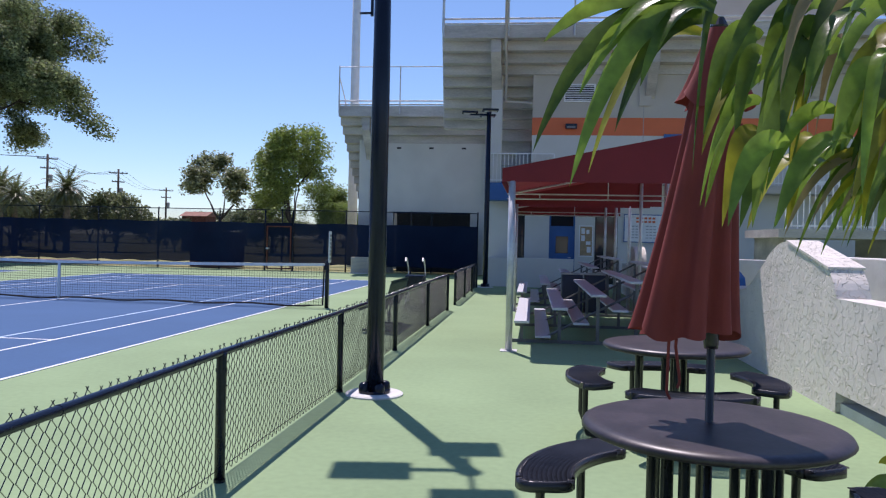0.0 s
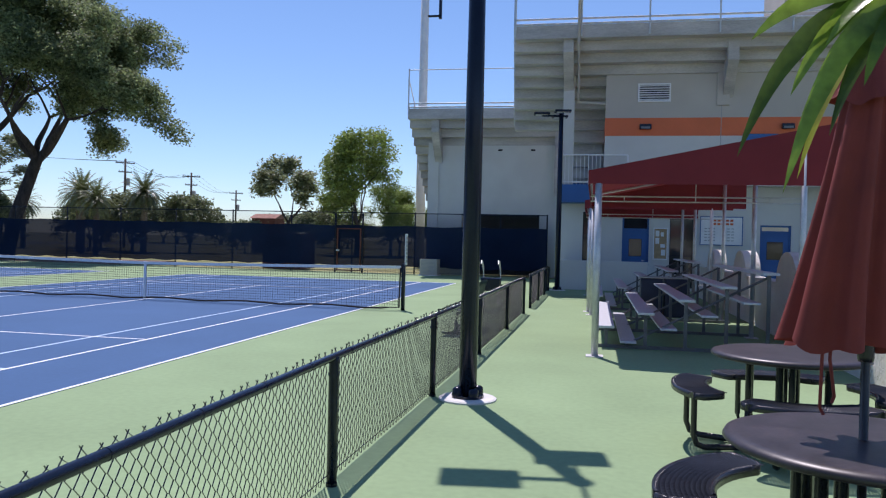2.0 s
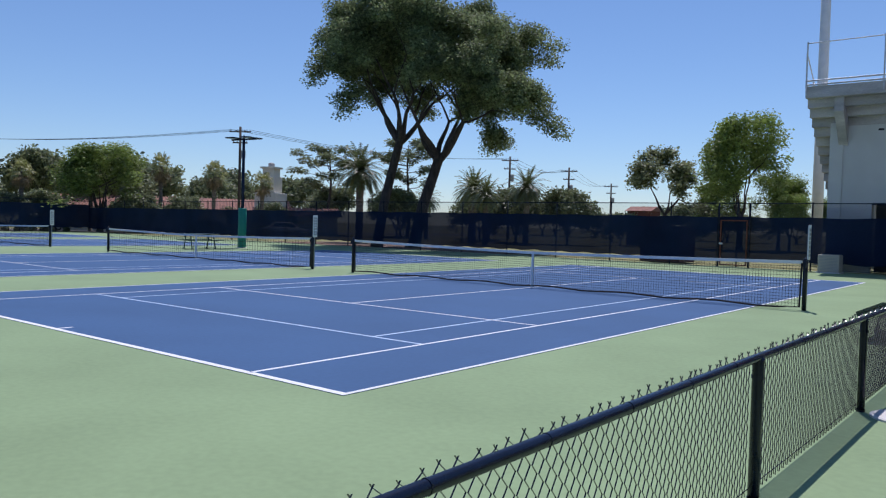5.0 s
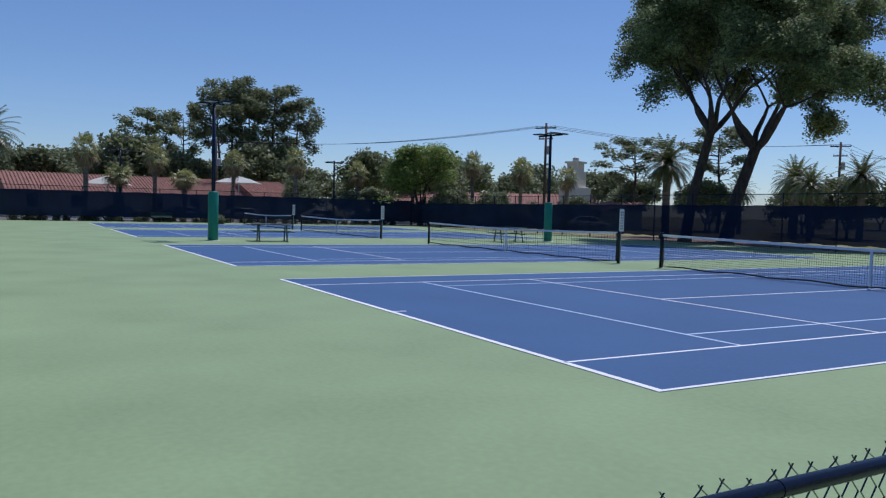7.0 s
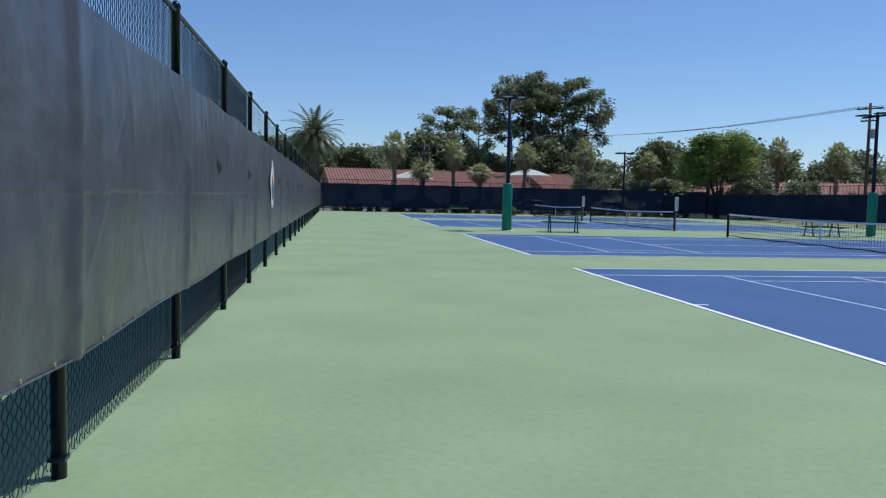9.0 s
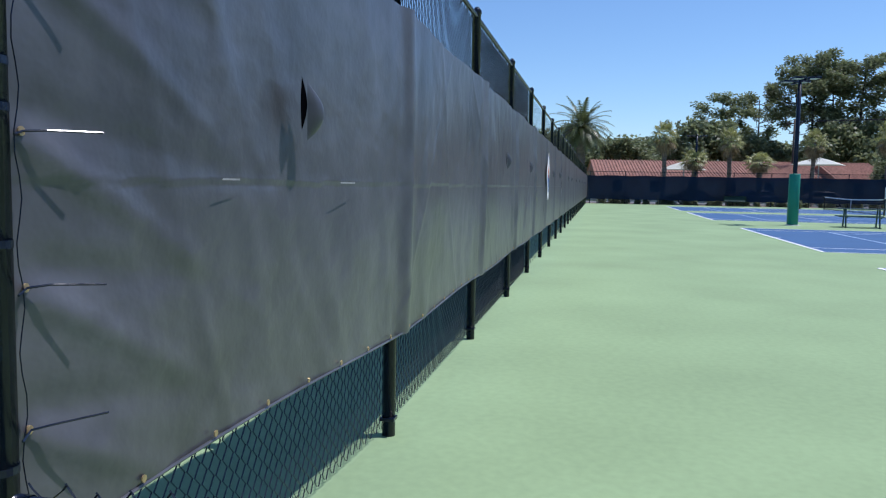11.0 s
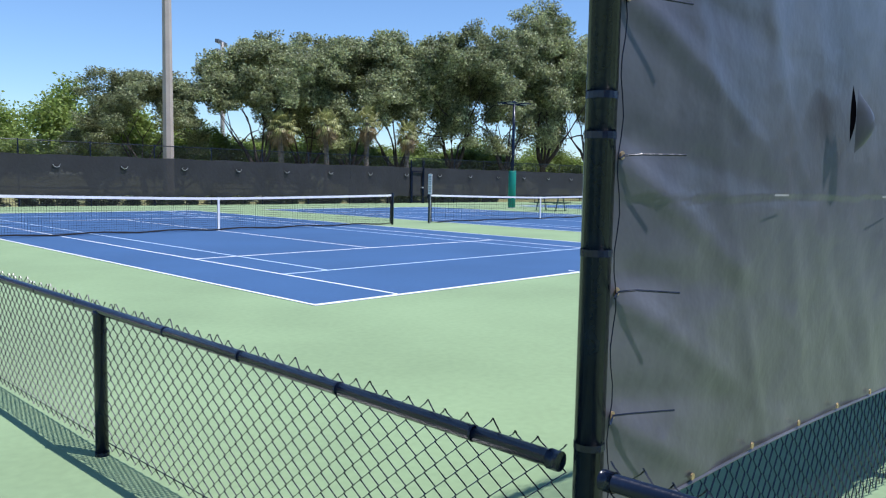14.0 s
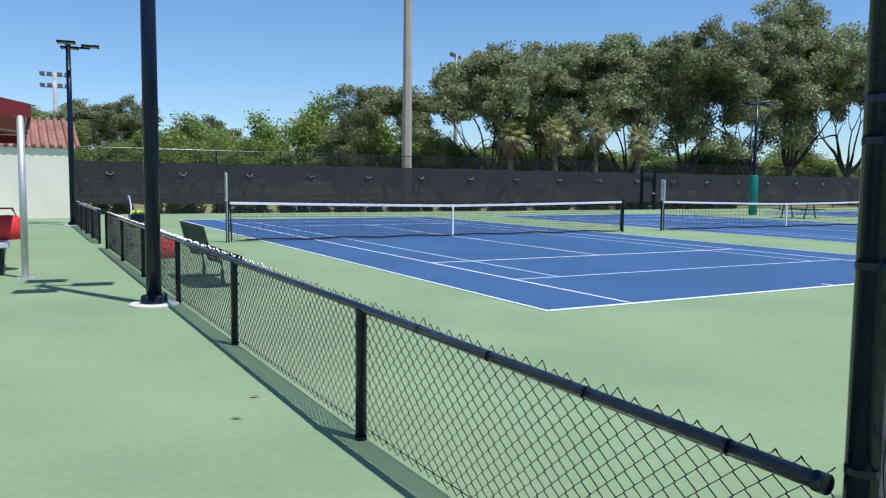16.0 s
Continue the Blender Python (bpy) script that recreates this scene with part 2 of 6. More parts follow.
def sweep(bm, pts, radii, n=8, cap=True):
    """A tube through points, with a radius at each."""
    pts = [Vector(p) for p in pts]
    if not isinstance(radii, (list, tuple)):
        radii = [radii] * len(pts)
    rings = []
    for i, p in enumerate(pts):
        d = (pts[min(i + 1, len(pts) - 1)] - pts[max(i - 1, 0)]).normalized()
        u = d.cross(Vector((0, 0, 1)) if abs(d.z) < 0.9 else Vector((1, 0, 0))).normalized()
        w = u.cross(d)
        rings.append([bm.verts.new(p + (u * math.cos(k * math.tau / n) + w * math.sin(k * math.tau / n)) * radii[i]) for k in range(n)])
    for a, b in zip(rings, rings[1:]):
        for k in range(n):
            bm.faces.new((a[k], a[(k + 1) % n], b[(k + 1) % n], b[k]))
    if cap:
        bm.faces.new(rings[0])
        bm.faces.new(rings[-1][::-1])
    return bm


def tube(p, q, r, n=10):
    return sweep(bmesh.new(), [p, q], r, n)


def prism(outline, axis, a, b, bm=None):
    """An outline of two coordinates pushed along an axis from a to b."""
    bm = bm or bmesh.new()
    put = {"x": lambda u, v, w: (w, u, v), "y": lambda u, v, w: (u, w, v), "z": lambda u, v, w: (u, v, w)}[axis]
    va = [bm.verts.new(put(u, v, a)) for u, v in outline]
    vb = [bm.verts.new(put(u, v, b)) for u, v in outline]
    bm.faces.new(va), bm.faces.new(vb[::-1])
    for i in range(len(va)):
        j = (i + 1) % len(va)
        bm.faces.new((va[j], va[i], vb[i], vb[j]))
    bmesh.ops.recalc_face_normals(bm, faces=bm.faces)
    return bm


def lathe(profile, n=24, bm=None, c=(0, 0)):
    bm = bm or bmesh.new()
    rings = [[bm.verts.new((c[0] + r * math.cos(k * math.tau / n), c[1] + r * math.sin(k * math.tau / n), z)) for k in range(n)] for r, z in profile]
    for a, b in zip(rings, rings[1:]):
        for k in range(n):
            bm.faces.new((a[k], a[(k + 1) % n], b[(k + 1) % n], b[k]))
    bm.faces.new(rings[0][::-1]), bm.faces.new(rings[-1])
    return bm


def spaced(a, b, step):
    n = max(2, int(abs(b - a) / step) + 1)
    return [a + (b - a) * i / (n - 1) for i in range(n)]


# ==== ground and courts ====
g = bmesh.new()
bmesh.ops.create_grid(g, x_segments=8, y_segments=8, size=2500)
for v in g.verts:
    v.co.z = -0.06
structure("ground", g, GRASS, "dry patchy grass reaching to the horizon")
structure("court_slab", boxes(((-64.8, -42.5, -0.3), (24.0, 30.4, 0.0))), GREEN, "pale green acrylic court surface")
structure("road", boxes(((-80, -120, -0.3), (-69.0, 120, -0.04))), ASPHALT, "grey asphalt car park and road")
structure("mulch_bed_west", boxes(((-68.2, -42, -0.3), (-64.9, 60, -0.02))), MULCH, "brown mulch strip behind the fence")
structure("mulch_bed_north", boxes(((-40, 31, -0.3), (-20, 38, -0.02))), MULCH, "brown leaf litter beneath the oaks")

COURTS = [(x, 0.0) for x in (0.0, -14.64, -32.75, -47.38)] + [(x, -36.42) for x in (-0.16, -14.70, -32.9, -47.5)]


def flat(lo, hi, z, t=0.004):
    return ((lo[0], lo[1], z - t), (hi[0], hi[1], z))


def make_court(x0, y0, k):
    court = tagged(part("tennis_court", boxes(flat((x0 - 10.97, y0), (x0, y0 + 23.77), 0.004, 0.2)), BLUE, None, "blue acrylic tennis court with white and pale blue lines"), kind="structure")
    w = 0.05
    yn = y0 + 11.885
    long = [(x0 - w, y0, y0 + 23.77), (x0 - 10.97, y0, y0 + 23.77), (x0 - 1.37 - w / 2, y0 + w, y0 + 23.72), (x0 - 9.60 - w / 2, y0 + w, y0 + 23.72)]
    for x, a, b in long:
        part("line", boxes(flat((x, a), (x + w, b), 0.008)), LINE, court)
    part("line", boxes(flat((x0 - 5.485 - w / 2, yn - 6.40), (x0 - 5.485 + w / 2, yn + 6.40), 0.008)), LINE, court)
    for y in (y0, y0 + 23.77 - 0.08):
        part("line", boxes(flat((x0 - 10.92, y), (x0 - w, y + 0.08), 0.008)), LINE, court)
    for y in (yn - 6.4 - w / 2, yn + 6.4 - w / 2):
        part("line", boxes(flat((x0 - 9.57, y), (x0 - 1.395, y + w), 0.0085)), LINE, court)
    for y, s in ((y0 + 0.08, 1), (y0 + 23.69, -1)):
        part("line", boxes(flat((x0 - 5.51, min(y, y + 0.2 * s)), (x0 - 5.46, max(y, y + 0.2 * s)), 0.008)), LINE, court)
    for x in (x0 - 2.255, x0 - 8.715):
        part("line", boxes(flat((x - 0.026, yn - 9.18), (x + 0.026, yn + 9.18), 0.0065)), LINE2, court)
    for y in (yn - 9.17, yn + 9.17):
        part("line", boxes(flat((x0 - 9.57, y - 0.026), (x0 - 1.395, y + 0.026), 0.0070)), LINE2, court)
    make_net(x0, yn, k)


def make_net(x0, yn, k):
    near = k in (0, 4)
    net = thing("tennis_net", "black tennis net with a white top band between dark posts", "tennis net", (x0 - 5.485, yn, 0), group="tennis nets")
    half = 6.40

    def top(x):
        return 0.914 + 0.10 * (abs(x) / half) ** 1.3 * 0.9

    step = 0.06 if near else 0.14
    t = 0.003 if near else 0.005
    n = int(2 * (half - 0.08) / step)
    verts, faces = [], []

    def bar(p, q, r):
        p, q = Vector(p), Vector(q)
        d = (q - p).normalized()
        u = d.cross(Vector((0, 1, 0))).normalized() * r
        w = Vector((0, r, 0))
        b = len(verts)
        for e in (p, q):
            verts.extend([tuple(e + u), tuple(e + w), tuple(e - u), tuple(e - w)])
        for a in range(4):
            c = (a + 1) % 4
            faces.append((b + a, b + c, b + 4 + c, b + 4 + a))

    for i in range(n + 1):
        x = -half + 0.08 + i * step
        bar((x, 0, 0.07), (x, 0, top(x) - 0.03), t)
    rows = int(0.86 / step)
    for j in range(rows + 1):
        f = j / rows
        for i in range(16):
            xa, xb = -half + 0.08 + i * (2 * half - 0.16) / 16, -half + 0.08 + (i + 1) * (2 * half - 0.16) / 16
            bar((xa, 0, 0.07 + f * (top(xa) - 0.12)), (xb, 0, 0.07 + f * (top(xb) - 0.12)), t)
    raw("net_mesh", verts, faces, NET, net)
    bm = bmesh.new()
    rings = []
    for i in range(21):
        x = -half + 0.06 + i * (2 * half - 0.12) / 20
        rings.append([bm.verts.new(p) for p in ((x, -0.012, top(x) - 0.065), (x, 0.012, top(x) - 0.065), (x, 0.012, top(x)), (x, -0.012, top(x)))])
    for va, vb in zip(rings, rings[1:]):
        for a in range(4):
            c = (a + 1) % 4
            bm.faces.new((va[a], va[c], vb[c], vb[a]))
    part("top_band", bm, TAPE, net, "white canvas band")
    bm = bmesh.new()
    low = [(x, 0, 0.05 + 0.02 * math.sin(x * 3.1 + k)) for x in spaced(-half + 0.09, half - 0.09, 0.4)]
    sweep(bm, [(-half + 0.07, 0, 0.95)] + low + [(half - 0.07, 0, 0.95)], 0.021, 5)
    part("net_border", bm, NET, net, "black canvas border")
    part("centre_strap", boxes(((-0.03, -0.014, 0.02), (0.03, 0.014, 0.92))), TAPE, net, "white centre strap")
    for s in (-1, 1):
        post = part("net_post", lathe([(0.045, 0), (0.045, 1.03), (0.04, 1.05), (0.02, 1.06)], 14, c=(s * half, 0)), BLACK, net, "", True)
        part("winch", boxes(((s * half - 0.03, -0.1, 0.86), (s * half + 0.03, -0.04, 0.98)), bevel=0.01), BLACK, post)
    # score board on the post nearest the side fence
    board = part("score_pole", tube((half + 0.02, 0.06, 0.0), (half + 0.02, 0.06, 1.70), 0.016, 8), GREYP, net)
    part("score_plate", boxes(((half + 0.03, -0.03, 1.02), (half + 0.05, 0.15, 1.72)), bevel=0.006), WHITE, board, "white score board with number tabs")
    part("number_tab", boxes(*[((half + 0.051, 0.07 * (i % 2), 1.08 + 0.085 * (i // 2)), (half + 0.056, 0.05 + 0.07 * (i % 2), 1.14 + 0.085 * (i // 2))) for i in range(14)]), GREYP, board)


for k, (x0, y0) in enumerate(COURTS):
    make_court(x0, y0, k)


# ==== fences ====
def chain_link(verts, faces, a, b, z0, z1, pitch=0.044, r=0.0031, spikes=True):
    """Diamond wire between two plan points; each wire zigzags upwards, hooked to its neighbour, with twisted ends on top."""
    a, b = Vector((*a, 0)), Vector((*b, 0))
    d = (b - a).normalized()
    nrm = Vector((-d.y, d.x, 0))
    length = (b - a).length
    n = int(length / pitch)
    za, zb = z1 if isinstance(z1, tuple) else (z1, z1)
    rows = max(1, int(((za + zb) / 2 - z0) / (pitch * 0.86)))
    for i in range(n):
        s0 = i * pitch
        dz = (za + (zb - za) * i / n - z0) / rows
        line = []
        for j in range(rows + 1):
            s = s0 + (pitch if (j + i) % 2 else 0)
            line.append(a + d * s + nrm * (0.004 if (j + i) % 2 else -0.004) + Vector((0, 0, z0 + j * dz)))
        if spikes:
            e = line[-1]
            way = 1 if (rows + i) % 2 == 0 else -1
            m = (i + 1) // 2 if rows % 2 else i // 2
            lift = 0.006 * math.sin(m * 2.3) + 0.004 * math.sin(m * 5.1)
            line.append(e + d * pitch * way * 0.88 + nrm * 0.01 * math.sin(m * 1.7) + Vector((0, 0, 0.032 + lift)))
            line.append(e + d * pitch * way * 1.08 + nrm * 0.01 * math.sin(m * 1.7) + Vector((0, 0, 0.044 + lift)))
        base = len(verts)
        for p in line:
            verts.append(tuple(p + d * r)), verts.append(tuple(p - d * r * 0.5 + nrm * r)), verts.append(tuple(p - d * r * 0.5 - nrm * r))
        for j in range(len(line) - 1):
            q = base + 3 * j
            for k in range(3):
                m = (k + 1) % 3
                faces.append((q + k, q + m, q + 3 + m, q + 3 + k))


def low_fence(posts, corner=False):
    """posts: x, y and rail height at each post; a fence that starts at the corner has no post of its own there."""
    f = thing("chain_link_fence", "low black vinyl-coated chain-link fence beside the courts", "fence", (posts[0][0], posts[0][1], 0), group="low court fences")
    pts = [Vector((x - posts[0][0], y - posts[0][1], z)) for x, y, z in posts]
    for p in pts[1 if corner else 0:]:
        post = part("fence_post", lathe([(0.033, 0.0), (0.033, p.z - 0.02), (0.033, p.z)], 14, c=(p.x, p.y)), BLACK, f, "", True)
        for z in (0.0, p.z - 0.12):
            part("post_band", lathe([(0.037, z), (0.037, z + 0.02)], 14, c=(p.x, p.y)), BLACK, post)
    rail = part("top_rail", sweep(bmesh.new(), pts, 0.024, 12), BLACK, f, "", True)
    if corner:
        d = (pts[1] - pts[0]).normalized()
        part("rail_end", sweep(bmesh.new(), [pts[0] - d * 0.006, pts[0] + d * 0.03], 0.028, 12), BLACK, rail, "", True)
    bm, verts, faces = bmesh.new(), [], []
    for a, b in zip(pts, pts[1:]):
        d = (b - a).normalized()
        for k in range(int((b - a).length / 0.62)):
            q = a + d * (0.3 + 0.62 * k)
            sweep(bm, [q - d * 0.004, q + d * 0.004], 0.0258, 12)
        chain_link(verts, faces, (a.x - 0.032, a.y), (b.x - 0.032, b.y), 0.02, (a.z - 0.004, b.z - 0.004))
    tagged(part("wire_tie", bm, BLACK, rail), kind="stuff")
    tagged(raw("wire_mesh", verts, faces, WIRE, f), kind="stuff")
    part("tension_wire", sweep(bmesh.new(), [(p.x - 0.034, p.y, 0.058) for p in pts], 0.003, 5), WIRE, f)


low_fence([(3.475, -6.47, 0.715), (3.50, -3.4, 0.805), (3.525, -0.2, 0.82), (3.545, 2.76, 0.81), (3.565, 5.8, 0.80), (3.58, 9.1, 0.80), (3.59, 12.3, 0.80)], True)
low_fence([(3.60, 13.9, 0.80), (3.60, 16.6, 0.80), (3.60, 19.1, 0.80), (3.60, 21.2, 0.80)])
low_fence([(3.495, -6.60, 0.735), (3.565, -9.46, 0.775), (3.57, -12.4, 0.775), (3.58, -15.15, 0.775), (3.59, -18.05, 0.775), (3.59, -20.75, 0.775), (3.59, -23.6, 0.775)], True)
low_fence([(3.60, -25.2, 0.775), (3.60, -27.1, 0.775), (3.60, -29.1, 0.775), (3.60, -31.0, 0.775), (3.60, -33.3, 0.775)])

# tall fence between the two groups of courts
TF = thing("tall_chain_link_fence", "tall black chain-link fence carrying a black vinyl windscreen", "fence", (3.46, -6.53, 0))
tall_x = [3.46] + [0.73 - 2.87 * i for i in range(23)]


def fence_y(x):
    return -6.53 + 0.16 * min(1.0, max(0.0, (3.46 - x) / 2.74))


for i, x in enumerate(tall_x):
    r = 0.040 if i == 0 else 0.038
    post = part("fence_post", lathe([(r, 0), (r, 3.0), (r * 1.15, 3.0), (r * 1.1, 3.03), (r * 0.4, 3.06)], 18, c=(x - 3.46, fence_y(x) + 6.53)), BLACK, TF, "", True)
    if i < 6:
        for z in (0.10, 0.79, 1.30, 1.60, 1.70, 2.2):
            part("band_clamp", boxes(((x - 3.46 - r - 0.004, fence_y(x) + 6.53 - r - 0.004, z - 0.011), (x - 3.46 + r + 0.004, fence_y(x) + 6.53 + r + 0.004, z + 0.011)), bevel=0.005) if i else lathe([(r + 0.0015, z - 0.009), (r + 0.0015, z + 0.009)], 18, c=(x - 3.46, fence_y(x) + 6.53)), BLACK, post)
part("top_rail", sweep(bmesh.new(), [(x - 3.46, fence_y(x) + 6.53, 2.97) for x in tall_x], 0.022, 10), BLACK, TF, "", True)
part("middle_rail", sweep(bmesh.new(), [(x - 3.46, fence_y(x) + 6.53 - 0.02, 1.5) for x in tall_x], 0.02, 8), BLACK, TF, "", True)
verts, faces = [], []
for xa, xb in zip(tall_x[:4], tall_x[1:5]):
    for z0, z1 in ((0.03, 0.64), (2.30, 2.97)):
        chain_link(verts, faces, (xa - 3.46, fence_y(xa) + 6.485), (xb - 3.46, fence_y(xb) + 6.485), z0, z1, r=0.0031, spikes=z1 > 2)
chain_link(verts, faces, (-0.03, -0.04), (-0.16, -0.04), 0.6, 2.4, spikes=False)
for xa, xb in zip(tall_x[4:], tall_x[5:]):
    for z0, z1 in ((0.03, 0.6), (2.34, 2.97)):
        chain_link(verts, faces, (xa - 3.46, 0.105), (xb - 3.46, 0.105), z0, z1, pitch=0.10, r=0.0013, spikes=False)
tagged(raw("wire_mesh", verts, faces, WIRE, TF), kind="stuff")


def screen_sheet(name, xs, top, bottom, yat, material, label, seed, detail=True, vents=()):
    """A hanging vinyl sheet with sagging edges and soft creases that run from its ties."""
    rnd = random.Random(seed)
    creases = [(rnd.uniform(0, 1), rnd.uniform(-0.9, 0.9), rnd.uniform(0.02, 0.10), rnd.uniform(-0.004, 0.006)) for _ in range(60)]
    nx, nz = len(xs), (150 if detail else 12)
    verts, faces = [], []
    x_a, x_b = xs[0], xs[-1]
    for i, x in enumerate(xs):
        for j in range(nz + 1):
            v = j / nz
            zt, zb = top(x), bottom(x)
            z = zb + (zt - zb) * v
            y = yat(x) + 0.016 * math.sin(x * 2.15 + 0.4) * math.sin(v * 3.1)
            to_post = (0.73 - x + 1.435) % 2.87 - 1.435
            y += 0.030 * math.exp(-(to_post / 0.09) ** 2) * (1 if x < 2.3 else 0) + 0.008 * math.sin(to_post * 16) * math.exp(-abs(to_post) / 0.35)
            if detail:
                d = abs(x - x_a)
                for gz in (0.50, 0.864, 1.196, 1.551, 1.98):
                    t = z - (gz - d * 0.55)
                    y += 0.024 * math.exp(-(t / 0.045) ** 2) * math.exp(-d / 0.40) * (1 if gz != 1.25 else 0.7) * (1 - math.exp(-d / 0.07))
                    t = z - (gz + 0.05 - d * 0.15)
                    y -= (1 - math.exp(-d / 0.07)) * 0.015 * math.exp(-(t / 0.05) ** 2) * math.exp(-d / 0.5)
                u = d / max(0.1, abs(x_b - x_a))
                for c, k, w, h in creases:
                    y += h * math.exp(-(((u - c) * abs(x_b - x_a) - k * (z - 1.4)) / w) ** 2)
                y += 0.014 * noise.noise((x * 1.6, z * 1.1, seed)) + 0.005 * noise.noise((x * 5.5, z * 4.0, seed + 3)) + 0.003 * (1 if z > 1.44 else -1) * math.exp(-abs(z - 1.44) / 0.02)
            else:
                y += 0.012 * noise.noise((x * 2.2, z * 0.6, seed)) + 0.012 * math.sin(x * 7.3 + math.sin(x)) * (1 - v * 0.6)
            verts.append((x, y, z))
    for i in range(nx - 1):
        for j in range(nz):
            q = i * (nz + 1) + j
            faces.append((q, q + 1, q + nz + 2, q + nz + 1))
    ob = raw(name, verts, faces, material, None, label, True)
    return tagged(ob, label, "windscreen", "vinyl windscreens")


near_edge = lambda x: 0.612 - 0.08 * math.exp(-(3.425 - x) / 0.3) + 0.012 * math.sin((3.425 - x) * 1.7)
hang_y = lambda x: fence_y(x) + 0.08 - 0.075 * math.exp(-(3.425 - x) / 0.25)
SHEETS = [(3.425, -8.0), (-7.98, -17.0), (-17.02, -30.0), (-30.02, -43.0), (-43.02, -63.6)]
for i, (a, b) in enumerate(SHEETS):
    ws = screen_sheet("windscreen", spaced(a, b, 0.024 if i == 0 else 0.08 if i == 1 else 0.14), (lambda x: 2.39 + 0.012 * math.sin(x * 3)), (near_edge if i == 0 else lambda x: 0.60 + 0.012 * math.sin(x * 2.1)),
                      hang_y, VINYL, "black vinyl windscreen tied along a chain-link fence", i, i < 2)
    # hem, grommets and ties
    if i < 2:
        e = near_edge if i == 0 else (lambda x: 0.60 + 0.012 * math.sin(x * 2.1))
        part("bottom_hem", sweep(bmesh.new(), [(x, hang_y(x) + 0.008, e(x) + 0.008) for x in spaced(a, b, 0.15)], 0.006, 5), VINYL, ws)
        for x in spaced(a - 0.02, b + 0.06, 0.34):
            z = e(x) + 0.03
            gr = part("grommet", lathe([(0.011, -0.002), (0.011, 0.002), (0.006, 0.003)], 10), mat("brass_grommet", (0.50, 0.36, 0.20), 0.45, 0.7, bump=0) if "brass_grommet" not in bpy.data.materials else bpy.data.materials["brass_grommet"], ws)
            gr.matrix_basis = pose(x, hang_y(x) + 0.016, z, 90, 0, 0)
    if i == 0:
        for z in (0.55, 0.864, 1.196, 1.551, 1.95, 2.30):
            gr = part("grommet", lathe([(0.011, -0.002), (0.011, 0.002), (0.006, 0.003)], 12), bpy.data.materials["brass_grommet"], ws)
            gr.matrix_basis = pose(3.40, hang_y(3.40) + 0.014, z, 90, 0, 0)
            part("cable_tie", sweep(bmesh.new(), [(3.45, fence_y(3.4) + 0.05, z - 0.01), (3.40, hang_y(3.40) + 0.018, z), (3.36, hang_y(3.36) + 0.035, z + 0.004), (3.25, hang_y(3.25) + 0.075, z + 0.006 * math.sin(z * 9))], 0.003, 5), BLACK, ws)
        part("tie_wire", sweep(bmesh.new(), [(3.418 + 0.010 * math.sin(k * 1.3), fence_y(3.4) + 0.03, 0.5 + 0.05 * k) for k in range(40)], 0.0016, 5), BLACK, ws)
        pale = mat("pale_stitch", (0.30, 0.30, 0.30), 0.7, bump=0)
        for x0, x1, z in ((2.70, 2.58, 1.452), (1.76, 1.56, 1.447)):
            part("seam_stitch", boxes(((x1, hang_y(x1) + 0.024, z - 0.003), (x0, hang_y(x0) + 0.034, z + 0.003))), pale, ws)
    # half-moon wind flaps, cut and curled
    for fx in [x for x in (2.16, -3.6, -6.48, -12.2, -15.1, -20.8, -23.7, -29.4, -35.1, -40.8, -46.6, -52.3) if b < x < a]:
        yy = fence_y(fx) + 0.125
        small = 1.0 if fx > 0 else 0.85
        bm = bmesh.new()
        edge = [(0.012 * math.sin(q * math.pi / 8), 0.1 - 0.025 * q) for q in range(9)] + [(-0.055 * math.sin(q * math.pi / 8), -0.1 + 0.025 * q) for q in range(1, 8)]
        bm.faces.new([bm.verts.new((fx + 0.02 + u * small, yy + 0.006, 1.74 + v * small)) for u, v in edge])
        # the sheet stays whole: this black face carries the tear's darkness as colour
        part("flap_hole", bm, GAP, ws, "dark crescent-shaped tear")
        verts, faces = [], []
        for q in range(13):
            v = 0.095 - 0.20 * q / 12
            w = 0.085 * math.sin(math.pi * min(1.0, 0.08 + q / 12 * 0.95)) ** 0.7
            for f in (0.0, 0.25, 0.5, 0.75, 1.0):
                verts.append((fx - 0.03 - w * f * small, yy + 0.008 + 0.045 * math.sin(f * 2.2) * math.sin(math.pi * q / 12), 1.74 + (v - 0.03 * f) * small))
        for q in range(12):
            for f in range(4):
                n = q * 5 + f
                faces.append((n, n + 1, n + 6, n + 5))
        raw("flap", verts, faces, VINYL, ws, "curled vinyl flap", True)
emblem = thing("printed_emblem", "irregular white blue and orange emblem printed on black vinyl", "emblem", (-10.9, fence_y(-10.9) + 0.115, 1.60))
for nm, mt, r, off in (("emblem_ground", WHITE, 0.45, 0), ("emblem_ring", BLUEP, 0.22, 0.004), ("emblem_figure", ORANGE, 0.11, 0.008)):
    o = part(nm, prism([(r * (0.74 + 0.2 * math.sin(3 * k * math.pi / 16 + 0.8) + 0.07 * math.sin(7 * k * math.pi / 16)) * math.cos(k * math.pi / 16), r * (1 + 0.14 * math.sin(5 * k * math.pi / 16)) * math.sin(k * math.pi / 16)) for k in range(32)], "y", 0, 0.004), mt, emblem)
    o.matrix_basis = pose(0, off, 0.12 if nm == "emblem_figure" else -0.06 if nm == "emblem_ring" else 0)


